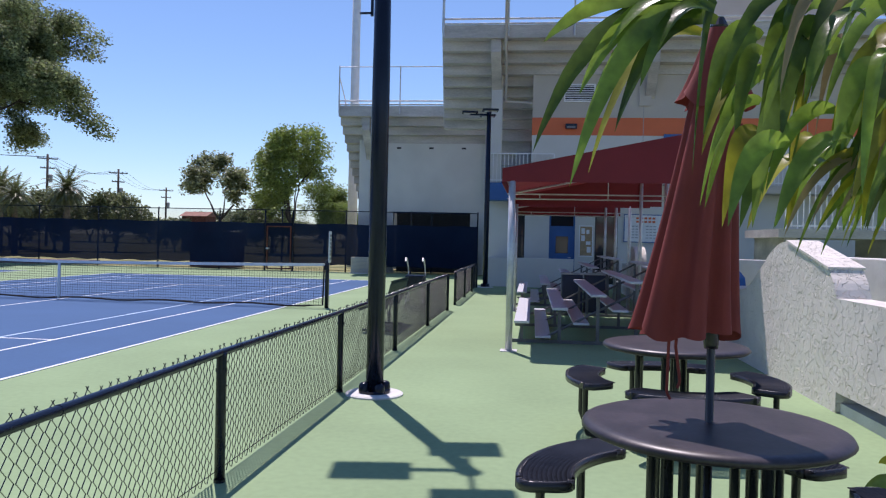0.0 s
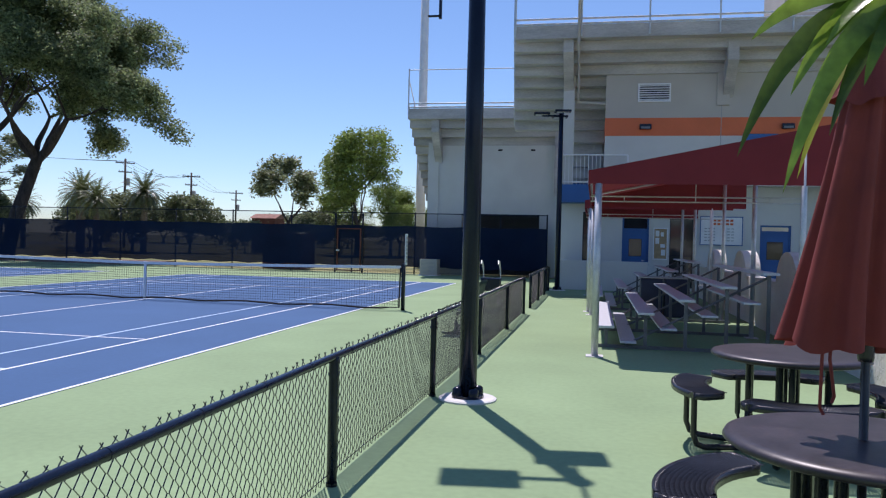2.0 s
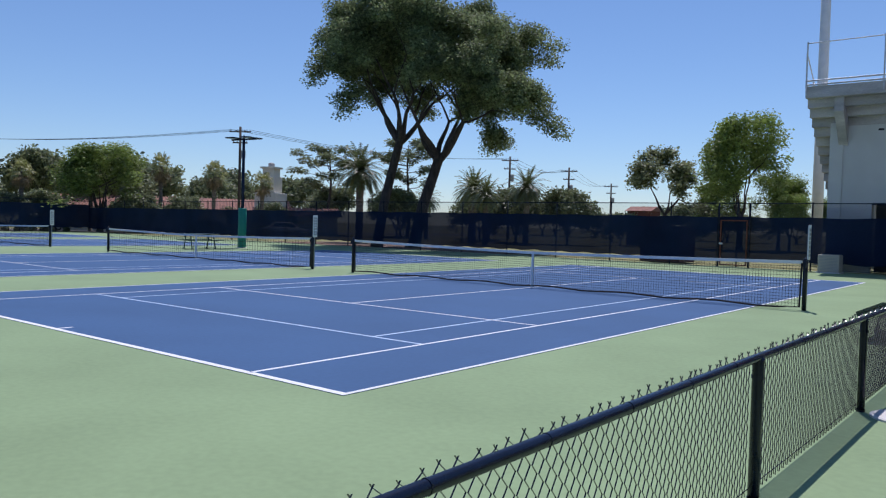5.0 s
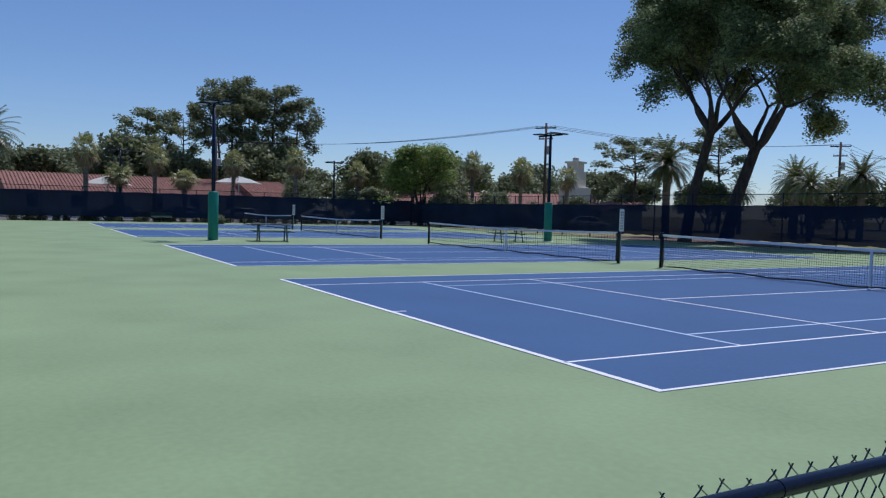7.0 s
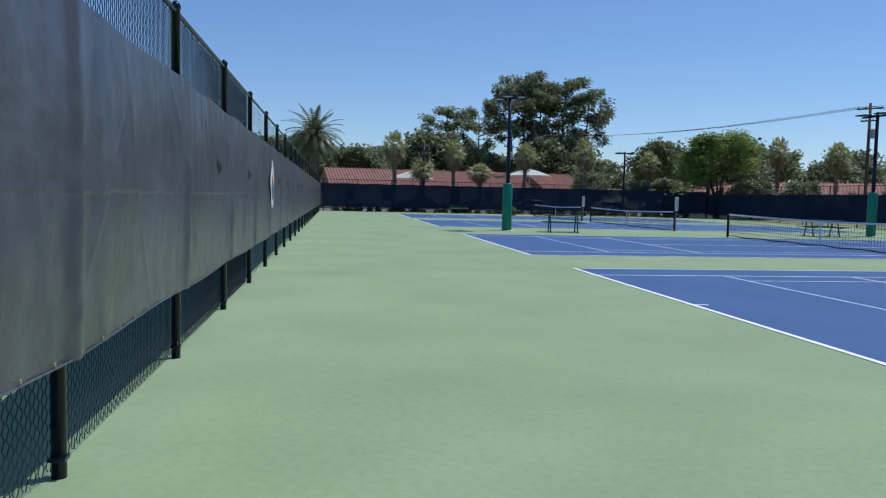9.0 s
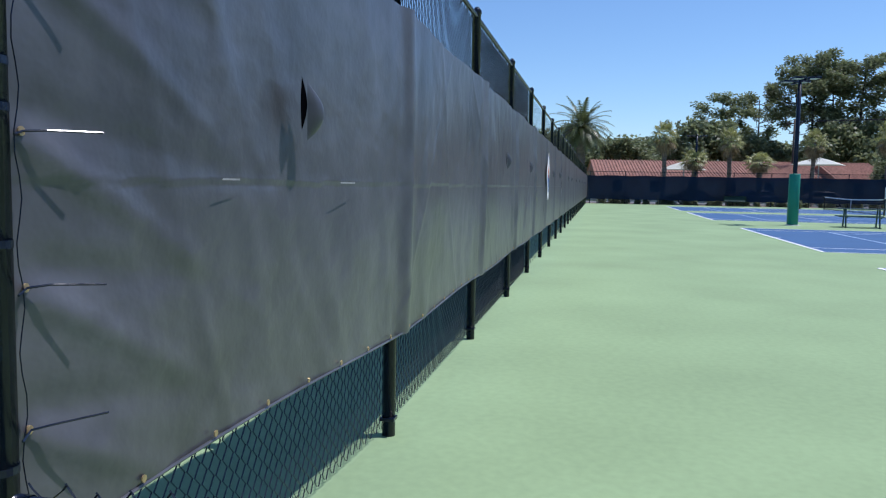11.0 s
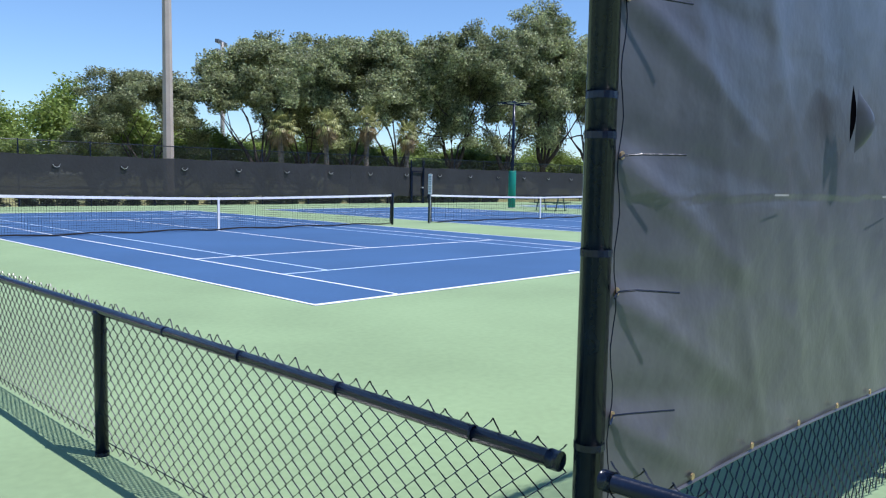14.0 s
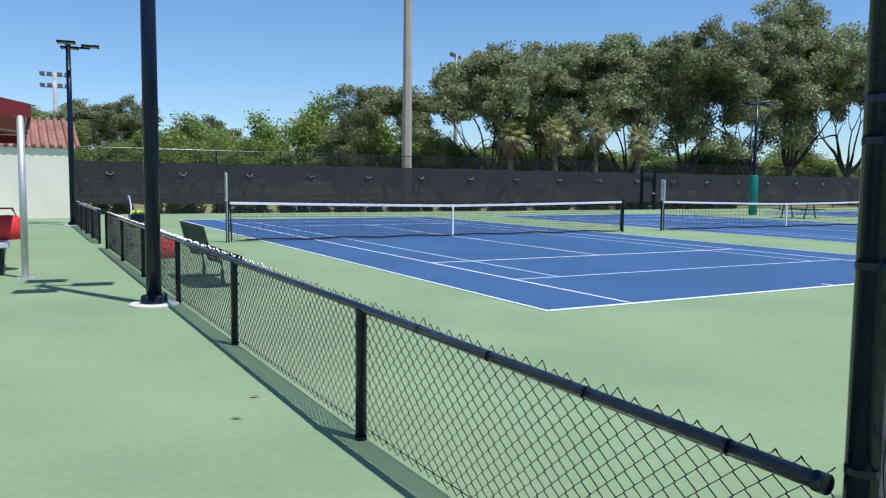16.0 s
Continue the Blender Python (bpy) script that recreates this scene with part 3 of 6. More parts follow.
def far_fence(name, a, b, height, scr0, scr1, material, label, spacing=3.05, vents=0, gates=()):
    """A tall fence with a mesh screen; a, b: its ends in plan."""
    a, b = Vector((*a, 0)), Vector((*b, 0))
    d = b - a
    n = round(d.length / spacing)
    f = thing(name, label, "fence", a, group="perimeter fences")
    nrm = Vector((-d.y, d.x, 0)).normalized()
    for i in range(n + 1):
        p = d * i / n
        part("fence_post", lathe([(0.035, 0), (0.035, height), (0.02, height + 0.03)], 8, c=(p.x, p.y)), BLACK, f)
    part("top_rail", sweep(bmesh.new(), [(0, 0, height - 0.03), d + Vector((0, 0, height - 0.03))], 0.022, 6), BLACK, f)
    part("bottom_wire", sweep(bmesh.new(), [(0, 0, 0.08), d + Vector((0, 0, 0.08))], 0.006, 4), BLACK, f)
    m = max(8, int(d.length / 0.4))
    for nm, z0, z1, mt, off in (("screen", scr0, scr1, material, 0.05), ("upper_mesh", scr1, height, HAZE, 0.0), ("lower_mesh", 0.05, scr0, HAZE, 0.0)):
        verts, faces = [], []
        for i in range(m + 1):
            p = d * i / m
            for j, z in enumerate((z0, z0 + (z1 - z0) / 3, z0 + 2 * (z1 - z0) / 3, z1)):
                sag = 0.03 * math.sin(i * 1.7) * (j == 0) + (0.02 * math.sin(i * 0.9) if j == 3 else 0)
                w = (0.05 * noise.noise((i * 0.8, j * 1.3, d.length)) if nm == "screen" else 0) + off
                verts.append(tuple(p + nrm * w + Vector((0, 0, z + (sag if nm == "screen" else 0)))))
        for i in range(m):
            for j in range(3):
                q = i * 4 + j
                faces.append((q, q + 4, q + 5, q + 1))
        raw(nm, verts, faces, mt, f, "", True)
    for i in range(vents):
        p = d * ((i + 0.5) / vents) + nrm * 0.09
        bm = bmesh.new()
        loop = [bm.verts.new(p + d.normalized() * (0.17 * math.cos(math.pi + k * math.pi / 10)) + Vector((0, 0, scr1 - 0.42 + 0.16 * math.sin(math.pi + k * math.pi / 10)))) for k in range(11)]
        bm.faces.new(loop)
        # the screen is not cut: a near-black face gives the hole's shade
        part("flap_hole", bm, DARK, f)
        sweepbm = sweep(bmesh.new(), [p + d.normalized() * (0.15 * math.cos(math.pi + k * math.pi / 8)) + nrm * 0.04 + Vector((0, 0, scr1 - 0.44 + 0.13 * math.sin(math.pi + k * math.pi / 8))) for k in range(9)], 0.014, 5)
        part("flap", sweepbm, GREYP, f)
    return f


far_fence("north_fence", (2.95, 30.2), (-64.6, 30.2), 2.88, 0.33, 2.24, SCREEN, "tall black chain-link fence with dark navy mesh screen")
far_fence("west_fence", (-64.6, 30.2), (-64.6, -42.3), 2.86, 0.40, 2.48, SCREEN, "tall black chain-link fence with dark navy mesh screen")
far_fence("south_fence", (-64.6, -42.3), (3.2, -42.3), 2.98, 0.47, 2.34, SCREENS, "tall black chain-link fence with charcoal screen", vents=22)


# ==== lamp poles ====
def lamp_pole(x, y, height, pad, turn=0, base=True, r=0.088):
    p = thing("court_lamp", "dark metal light pole with flat lamp heads" + (" and green pad" if pad else " on white footing"), "lamp", (x, y, 0), turn, group="court lamps")
    pole = part("pole", lathe([(r, 0.02), (r, height * 0.5), (r * 0.82, height)], 20), POLEB, p, "", True)
    part("footing", lathe([(0.29, -0.02), (0.29, 0.015), (0.27, 0.025)], 28), CONCPALE, p, "white painted concrete disc")
    if base:
        for k in range(4):
            a = k * math.pi / 2 + 0.5
            cx, cy = 0.115 * math.cos(a), 0.115 * math.sin(a)
            part("bolt_cover", lathe([(0.05, 0.02), (0.055, 0.05), (0.05, 0.11), (0.03, 0.13)], 10, c=(cx, cy)), BLACK, p, "", True)
        part("base_plate", lathe([(0.16, 0.025), (0.16, 0.05), (0.11, 0.06)], 16), BLACK, p)
    if pad:
        part("pad", lathe([(0.2, 0.03), (0.22, 0.06), (0.22, 2.10), (0.2, 2.14)], 20), TURQ, p, "green vinyl safety pad", True)
    part("cap", lathe([(0.09, height), (0.09, height + 0.05), (0.03, height + 0.12)], 12), POLEB, p)
    if pad is None:
        for hx, hy in ((-0.66, 0.0), (0.0, 0.56), (0.0, -0.56)):
            head = part("lamp_head", boxes(((hx - 0.27, hy - 0.19, height - 0.03), (hx + 0.27, hy + 0.19, height + 0.04)), bevel=0.02), POLEB, p)
            part("lens", boxes(((hx - 0.2, hy - 0.13, height - 0.038), (hx + 0.2, hy + 0.13, height - 0.031))), LED, head)
            part("bracket", boxes(((min(0, hx), min(0, hy) - 0.03, height - 0.09), (max(0, hx) + 0.03, max(0, hy) + 0.03, height - 0.03))), POLEB, head)
        return p
    cross = part("cross_arm", boxes(((-0.9, -0.035, height - 0.14), (0.9, 0.035, height - 0.06)), bevel=0.01), POLEB, p)
    for sx in (-1, 1):
        for sy in (-1, 1):
            head = part("lamp_head", boxes(((sx * 0.55 - 0.29, sy * 0.30 - 0.24, height - 0.06), (sx * 0.55 + 0.29, sy * 0.30 + 0.24, height + 0.0)), bevel=0.02), POLEB, p)
            part("lens", boxes(((sx * 0.55 - 0.2, sy * 0.30 - 0.18, height - 0.068), (sx * 0.55 + 0.2, sy * 0.30 + 0.18, height - 0.061))), LED, head)
            part("bracket", boxes(((sx * 0.55 - 0.03, min(0, sy * 0.1), height - 0.12), (sx * 0.55 + 0.03, max(0, sy * 0.1), height - 0.05))), POLEB, head)
    return p


lamp_pole(3.915, 2.72, 6.0, None, 8)
lamp_pole(3.87, 21.6, 6.0, None, 8)
lamp_pole(3.865, -15.14, 6.0, None, -8)
lamp_pole(3.68, -33.5, 5.85, None, -8)
lamp_pole(-29.3, 2.70, 6.0, True, 8)
lamp_pole(-29.3, 20.8, 5.9, True, 8)
lamp_pole(-29.4, -33.55, 6.0, True, -8)
lamp_pole(-29.4, -15.5, 6.0, True, -8)
lamp_pole(-66.6, 3.1, 6.15, False, 90, False)
lamp_pole(-66.6, 22.6, 6.1, False, 90, False)


# ==== picnic tables and benches on the courts ====
def picnic_table(x, y, turn):
    t = thing("picnic_table", "dark green metal picnic table with attached benches", "picnic table", (x, y, 0), turn, group="picnic tables")
    for i in range(5):
        part("top_slat", boxes(((-0.9, -0.36 + i * 0.148, 0.73), (0.9, -0.36 + i * 0.148 + 0.13, 0.765)), bevel=0.006), GREENM, t)
    for s in (-1, 1):
        for k in range(2):
            part("bench_slat", boxes(((-0.9, s * 0.68 - 0.13 + k * 0.14, 0.43), (0.9, s * 0.68 - 0.01 + k * 0.14, 0.46)), bevel=0.006), GREENM, t)
        for q in (-1, 1):
            part("leg", sweep(bmesh.new(), [(s * 0.6, 0.5 * q, 0.02), (s * 0.6, 0.25 * q, 0.72)], 0.03, 8), GREENM, t)
        part("cross_bar", sweep(bmesh.new(), [(s * 0.6, -0.75, 0.42), (s * 0.6, 0.75, 0.42)], 0.025, 8), GREENM, t)
        part("foot", boxes(((s * 0.6 - 0.05, -0.6, 0.0), (s * 0.6 + 0.05, -0.42, 0.03)), ((s * 0.6 - 0.05, 0.42, 0.0), (s * 0.6 + 0.05, 0.6, 0.03))), GREENM, t)


picnic_table(-28.7, 5.15, 80)
picnic_table(-28.7, 17.8, 80)
picnic_table(-28.7, -30.25, 95)


def court_bench(x, y, turn):
    b = thing("court_bench", "dark green perforated metal bench on bent tube legs", "bench", (x, y, 0), turn, group="court benches")
    verts, faces = [], []
    prof = [(0.02, 0.36), (0.00, 0.43), (0.06, 0.46), (0.22, 0.44), (0.38, 0.42), (0.44, 0.46), (0.48, 0.60), (0.53, 0.80), (0.55, 0.86), (0.53, 0.87)]
    seat = bmesh.new()
    rows = [[seat.verts.new((px, yy, pz)) for px, pz in prof] for yy in spaced(-0.92, 0.92, 0.1)]
    for a, c in zip(rows, rows[1:]):
        for k in range(len(prof) - 1):
            seat.faces.new((a[k], a[k + 1], c[k + 1], c[k]))
    bmesh.ops.solidify(seat, geom=seat.faces[:], thickness=0.02)
    part("seat", seat, GREENM, b, "", True)
    for s in (-0.62, 0.62):
        leg = part("leg", sweep(bmesh.new(), [(0.50, s, 0.60), (0.42, s, 0.40), (0.26, s, 0.36), (0.24, s, 0.2), (0.24, s, 0.03)], 0.028, 8), GREENM, b, "", True)
        part("foot", boxes(((0.0, s - 0.03, 0.0), (0.5, s + 0.03, 0.035)), bevel=0.01), GREENM, leg)


court_bench(2.6, 8.6, 0)
court_bench(2.5, -17.1, 0)


def ball_cart(x, y, full):
    c = thing("ball_cart", "wheeled ball hopper with bent silver handles", "ball cart", (x, y, 0), 0, "ball carts")
    part("basket", boxes(((-0.22, -0.22, 0.45), (0.22, 0.22, 0.75)), bevel=0.03), BLACK, c)
    for s in (-0.2, 0.2):
        part("handle", sweep(bmesh.new(), [(s, 0.2, 0.7), (s, 0.1, 0.95), (s, -0.1, 1.12), (s, -0.25, 1.15), (s, -0.28, 1.08)], 0.018, 8), GALV, c, "", True)
        for t in (-0.18, 0.18):
            part("leg", tube((s, t, 0.04), (s * 0.9, t * 0.9, 0.48), 0.014, 8), GALV, c)
            w = part("wheel", lathe([(0.02, -0.015), (0.045, -0.012), (0.045, 0.012), (0.02, 0.015)], 12), BLACK, c)
            w.matrix_basis = pose(s, t, 0.045, 0, 90, 0)
    rnd = random.Random(5)
    for i in range(16 if full else 0):
        o = part("ball", lathe([(0.005, -0.033), (0.024, -0.024), (0.033, 0), (0.024, 0.024), (0.005, 0.033)], 10), BALL, c, "", True)
        o.location = (rnd.uniform(-0.17, 0.17), rnd.uniform(-0.17, 0.17), 0.775 + rnd.uniform(0, 0.035))


ball_cart(2.75, 13.0, False)
ball_cart(2.85, -24.0, True)
kit = part("red_kit_bag", lathe([(0.25, 0), (0.3, 0.1), (0.27, 0.3), (0.12, 0.38)], 14, c=(2.8, -21.2)), REDP, None, "red fabric kit bag on the court", True)
kit["category"] = "bag"


# ==== round tables, umbrella ====
def round_table(x, y, turn, label):
    t = thing("round_table", label, "table", (x, y, 0), turn, group="round patio tables")
    t.scale = (0.955, 0.955, 1.0)
    part("tabletop", lathe([(0.02, 0.712), (0.53, 0.712), (0.58, 0.722), (0.605, 0.740), (0.595, 0.758), (0.565, 0.768), (0.53, 0.769), (0.02, 0.769)], 56), TABLETOP, t, "worn dark brown coated tabletop", True)
    for k in range(4):
        a = k * math.pi / 2 + 0.35
        part("leg", sweep(bmesh.new(), [(0.30 * math.cos(a), 0.30 * math.sin(a), 0.715), (0.30 * math.cos(a), 0.30 * math.sin(a), 0.12), (0.34 * math.cos(a), 0.34 * math.sin(a), 0.05), (0.45 * math.cos(a), 0.45 * math.sin(a), 0.03)], 0.030, 10), TABLE, t, "", True)
        part("inner_leg", tube((0.30 * math.cos(a + 0.3), 0.30 * math.sin(a + 0.3), 0.03), (0.30 * math.cos(a + 0.3), 0.30 * math.sin(a + 0.3), 0.715), 0.026, 10), TABLE, t, "", True)
    part("floor_ring", sweep(bmesh.new(), [(0.3 * math.cos(k * math.tau / 24), 0.3 * math.sin(k * math.tau / 24), 0.03) for k in range(25)], 0.02, 6), TABLE, t, "", True)
    for k in range(4):
        a0 = k * math.pi / 2 + math.pi / 4
        span = 0.60
        ri, ro = 0.645, 0.90
        bench = part("bench", bench_rim(ri, ro, a0, span), TABLE, t, "curved bench with a black coated rim", True)
        verts, faces = [], []
        nr, na = 11, 44

        def strip(p, q, r):
            p, q = Vector(p), Vector(q)
            d = (q - p).normalized()
            u = d.cross(Vector((0, 0, 1))) * r
            b = len(verts)
            for e in (p, q):
                verts.extend([tuple(e + u), tuple(e + Vector((0, 0, r))), tuple(e - u)])
            faces.extend([(b, b + 1, b + 4, b + 3), (b + 1, b + 2, b + 5, b + 4)])

        for i in range(na):
            for j in range(nr):
                a1, a2 = a0 - span + 2 * span * (i + (j % 2) * 0.5) / na, a0 - span + 2 * span * (i + 0.5 + (j % 2) * 0.5) / na
                r1, r2 = ri + (ro - ri) * j / nr, ri + (ro - ri) * (j + 1) / nr
                am = min(a2, a0 + span)
                for aa in (a1, am + (am - a1)):
                    aa = min(aa, a0 + span)
                    strip((r1 * math.cos(aa), r1 * math.sin(aa), 0.486), (r2 * math.cos(am), r2 * math.sin(am), 0.486), 0.0055)
        tagged(raw("seat_mesh", verts, faces, TABLE, bench, "black expanded metal seat"), kind="stuff")
        for s in (-0.32, 0.32):
            a = a0 + s
            c, n = math.cos(a), math.sin(a)
            part("support", sweep(bmesh.new(), [(0.80 * c, 0.80 * n, 0.468), (0.80 * c, 0.80 * n, 0.13), (0.77 * c, 0.77 * n, 0.06), (0.70 * c, 0.70 * n, 0.035), (0.30 * c, 0.30 * n, 0.03)], 0.024, 10), TABLE, bench, "", True)
    return t


def bench_rim(ri, ro, a0, span):
    bm = bmesh.new()
    pts = []
    for i in range(17):
        a = a0 - span + 2 * span * i / 16
        pts.append((ro * math.cos(a), ro * math.sin(a)))
    for i in range(17):
        a = a0 + span - 2 * span * i / 16
        pts.append((ri * math.cos(a), ri * math.sin(a)))
    pts = round_corners(pts)
    n = len(pts)
    for z0, z1, w in ((0.443, 0.490, 0.014),):
        ring = []
        for i, p in enumerate(pts):
            d = Vector((pts[(i + 1) % n][0] - pts[i - 1][0], pts[(i + 1) % n][1] - pts[i - 1][1])).normalized()
            o = Vector((d.y, -d.x)) * w
            ring.append([bm.verts.new((p[0] + o.x, p[1] + o.y, z0)), bm.verts.new((p[0] + o.x, p[1] + o.y, z1)), bm.verts.new((p[0] - o.x, p[1] - o.y, z1)), bm.verts.new((p[0] - o.x, p[1] - o.y, z0))])
        for i in range(n):
            a, b = ring[i], ring[(i + 1) % n]
            for k in range(4):
                bm.faces.new((a[k], a[(k + 1) % 4], b[(k + 1) % 4], b[k]))
    return bm


def round_corners(pts):
    out = []
    n = len(pts)
    for i, p in enumerate(pts):
        a, b = Vector(pts[i - 1]), Vector(pts[(i + 1) % n])
        p = Vector(p)
        if (a - p).normalized().dot((b - p).normalized()) > -0.5:
            u, v = (a - p).normalized() * 0.08, (b - p).normalized() * 0.08
            for k in range(6):
                f = k / 5
                out.append(tuple((p + u) * (1 - f) ** 2 + p * 2 * f * (1 - f) + (p + v) * f * f))
        else:
            out.append(tuple(p))
    return out


round_table(6.275, -1.30, 108, "round dark metal patio table holding a closed umbrella")
round_table(6.625, 1.55, 45, "round dark metal patio table with curved mesh benches")

UMB = thing("closed_umbrella", "closed rust-red canvas patio umbrella on a dark pole", "umbrella", (6.262, -1.29, 0.0))
part("pole", sweep(bmesh.new(), [(0, 0, 0.03), (0, 0, 2.5)], 0.019, 12), TABLE, UMB, "", True)
part("collar", lathe([(0.03, 1.10), (0.034, 1.12), (0.034, 1.22), (0.024, 1.25)], 12), TABLE, UMB, "", True)


def folded(z0, z1, r0, r1, folds, depth, seed, lean=0.075):
    verts, faces = [], []
    na, nz = folds * 14, 26
    for j in range(nz + 1):
        v = j / nz
        z = z0 + (z1 - z0) * v
        for i in range(na):
            a = i * math.tau / na
            r = r0 + (r1 - r0) * v ** 0.85
            s = math.sin(a * folds + 0.9 * math.sin(a * 2 + seed) + 1.3 * math.sin(v * 2 + seed) + seed)
            r *= 1 + depth * (1 - 0.55 * v) * (abs(s) ** 0.6 * (1 if s > 0 else -1))
            r *= 1 + 0.10 * math.sin(a * 2 + seed)
            zz = z - (0.010 * math.sin(a * folds + seed) + 0.022 * math.sin(a * 3 + seed) + 0.012 * math.sin(a * 5.0)) * (1 - v) ** 3
            verts.append((r * math.cos(a) - lean * (1 - v) ** 1.2, r * math.sin(a), zz))
    for j in range(nz):
        for i in range(na):
            q, k = j * na + i, j * na + (i + 1) % na
            faces.append((q, k, k + na, q + na))
    return verts, faces


canopy = raw("canopy", *folded(1.17, 2.40, 0.195, 0.075, 8, 0.21, 0.6, 0.12), REDU, UMB, "folded rust-red canvas", True)
raw("vent_cap", *folded(2.20, 2.53, 0.145, 0.045, 8, 0.13, 1.1, 0.01), REDU, canopy, "", True)
part("finial", lathe([(0.03, 2.51), (0.04, 2.54), (0.02, 2.58)], 10), TABLE, canopy)
for k, (dx, l) in enumerate(((-0.20, 0.30), (-0.17, 0.25))):
    part("strap", sweep(bmesh.new(), [(dx, -0.12, 1.22), (dx - 0.01, -0.14, 1.12), (dx + 0.012 * (1 if k else -1), -0.135, 1.22 - l), (dx + 0.004, -0.13, 1.19 - l)], 0.007, 6), REDU, canopy, "", True)


# ==== red canopy and bleachers ====
def shade_canopy(y0, y1, xl=5.06, xr=8.35):
    """Shed canopy of red canvas on galvanised posts; y0 is the end nearer to the tall fence."""
    c = thing("shade_canopy", "maroon canvas shade canopy on galvanised steel posts", "canopy", (xl, y0, 0), group="shade canopies")
    w, l = xr - xl, y1 - y0
    s = 1 if l > 0 else -1
    slope = lambda x: 2.62 + 0.2 * x
    verts, faces = [], []
    nx, ny = 14, 24
    for i in range(nx + 1):
        for j in range(ny + 1):
            x, y = w * i / nx, l * j / ny
            verts.append((x, y, slope(x) - 0.02 * abs(math.sin(j / ny * math.pi * 4)) * math.sin(i / nx * math.pi)))
    for i in range(nx):
        for j in range(ny):
            q = i * (ny + 1) + j
            faces.append((q, q + 1, q + ny + 2, q + ny + 1))
    raw("roof_sheet", verts, faces, REDC, c, "maroon canvas", True)
    for y in (0, l):
        part("gable_panel", prism([(0, 2.43), (w, 2.43), (w, slope(w)), (0, slope(0))], "y", y - 0.006, y + 0.006), REDC, c)
    part("side_valance", boxes(((-0.006, min(0, l), 2.40), (0.006, max(0, l), 2.62))), REDC, c)
    for k in range(5):
        y = l * k / 4
        yi = y + (0.03 * s if k == 0 else -0.03 * s if k == 4 else 0)
        if k % 4 == 0:
            post = part("post", lathe([(0.05, 0.01), (0.05, 2.44)], 16, c=(0.14 - 0.02 * k, yi)), GALV, c, "", True)
            part("foot_plate", boxes(((0.02 - 0.02 * k, yi - 0.12, 0), (0.26 - 0.02 * k, yi + 0.12, 0.012))), GALV, post)
        if k % 2 == 0:
            post = part("post", lathe([(0.04, 0.01), (0.04, slope(w - 0.4))], 14, c=(w - 0.45, yi)), GALV, c, "", True)
            part("foot_plate", boxes(((w - 0.55, yi - 0.1, 0), (w - 0.35, yi + 0.1, 0.012))), GALV, post)
        if k in (1, 3):
            part("rafter", tube((0.02, yi, slope(0) - 0.04), (w, yi, slope(w) - 0.04), 0.022, 8), GALV, c)
        if k != 1:
            continue
        truss = part("truss_bar", tube((0.02, yi, 2.36), (w, yi, 2.36), 0.012, 8), GALV, c)
        part("truss_bar", tube((0.02, yi, 2.28), (w, yi, 2.28), 0.012, 8), GALV, c)
        for m in (1, 3, 5):
            part("strut", tube((w * m / 6, yi, 2.28), (w * m / 6, yi, slope(w * m / 6) - 0.04 if m == 3 else 2.36), 0.008, 6), GALV, truss)
    for x in (0.02, w):
        part("purlin", tube((x, 0, slope(x) - 0.05), (x, l, slope(x) - 0.05), 0.022, 8), GALV, c)


shade_canopy(6.18, 12.75, 5.01, 8.3)
shade_canopy(13.5, 19.6, 4.86, 8.16)
shade_canopy(-18.57, -28.5)


def bleacher(x, y0, length, group="bleachers"):
    b = thing("bleacher", "aluminium spectator bleacher with stepped seat planks", "bleacher", (x, y0, 0), group=group)
    for i in range(5):
        sx, sz = 0.0 + 0.585 * i, 0.35 + 0.218 * i
        part("seat_plank", boxes(((sx - 0.12, 0, sz - 0.04), (sx + 0.12, length, sz)), bevel=0.008), ALU, b)
        if i < 4:
            part("foot_plank", boxes(((sx + 0.21, 0.0, sz - 0.26), (sx + 0.45, length, sz - 0.225)), bevel=0.008), ALU, b)
    for k in range(3):
        y = 0.15 + (length - 0.3) * k / 2
        # frame steel is darkened: shade under the planks is put into its colour
        f = part("frame", boxes(((-0.15, y - 0.025, 0.0), (2.6, y + 0.025, 0.05))), STEELD, b)
        for i in range(5):
            sx, sz = 0.585 * i, 0.35 + 0.218 * i
            part("upright", boxes(((sx - 0.025, y - 0.02, 0.04), (sx + 0.025, y + 0.02, sz - 0.04))), STEELD, f)
        part("brace", sweep(bmesh.new(), [(0.3, y + 0.03, 0.05), (2.34, y + 0.03, 1.15)], 0.02, 6), STEELD, f)


bleacher(5.32, 7.1, 5.1)
bleacher(5.22, 14.3, 5.0)

for x, y in ((6.38, 13.12), (6.91, 13.14)):
    b = thing("waste_bin", "navy plastic waste bin with a pale lid frame", "bin", (x, y, 0), 0, "waste bins")
    part("body", boxes(((-0.24, -0.24, 0), (0.24, 0.24, 0.86)), bevel=0.03), BINB, b)
    part("lid_frame", boxes(((-0.26, -0.26, 0.86), (0.26, -0.2, 0.89)), ((-0.26, 0.2, 0.86), (0.26, 0.26, 0.89)), ((-0.26, -0.2, 0.86), (-0.2, 0.2, 0.89)), ((0.2, -0.2, 0.86), (0.26, 0.2, 0.89))), GREYP, b)

# ==== stucco wall and what stands behind it ====
SW = tagged(new("stucco_wall"), "pale rough stucco boundary wall with a stepped top", "wall", kind="structure")


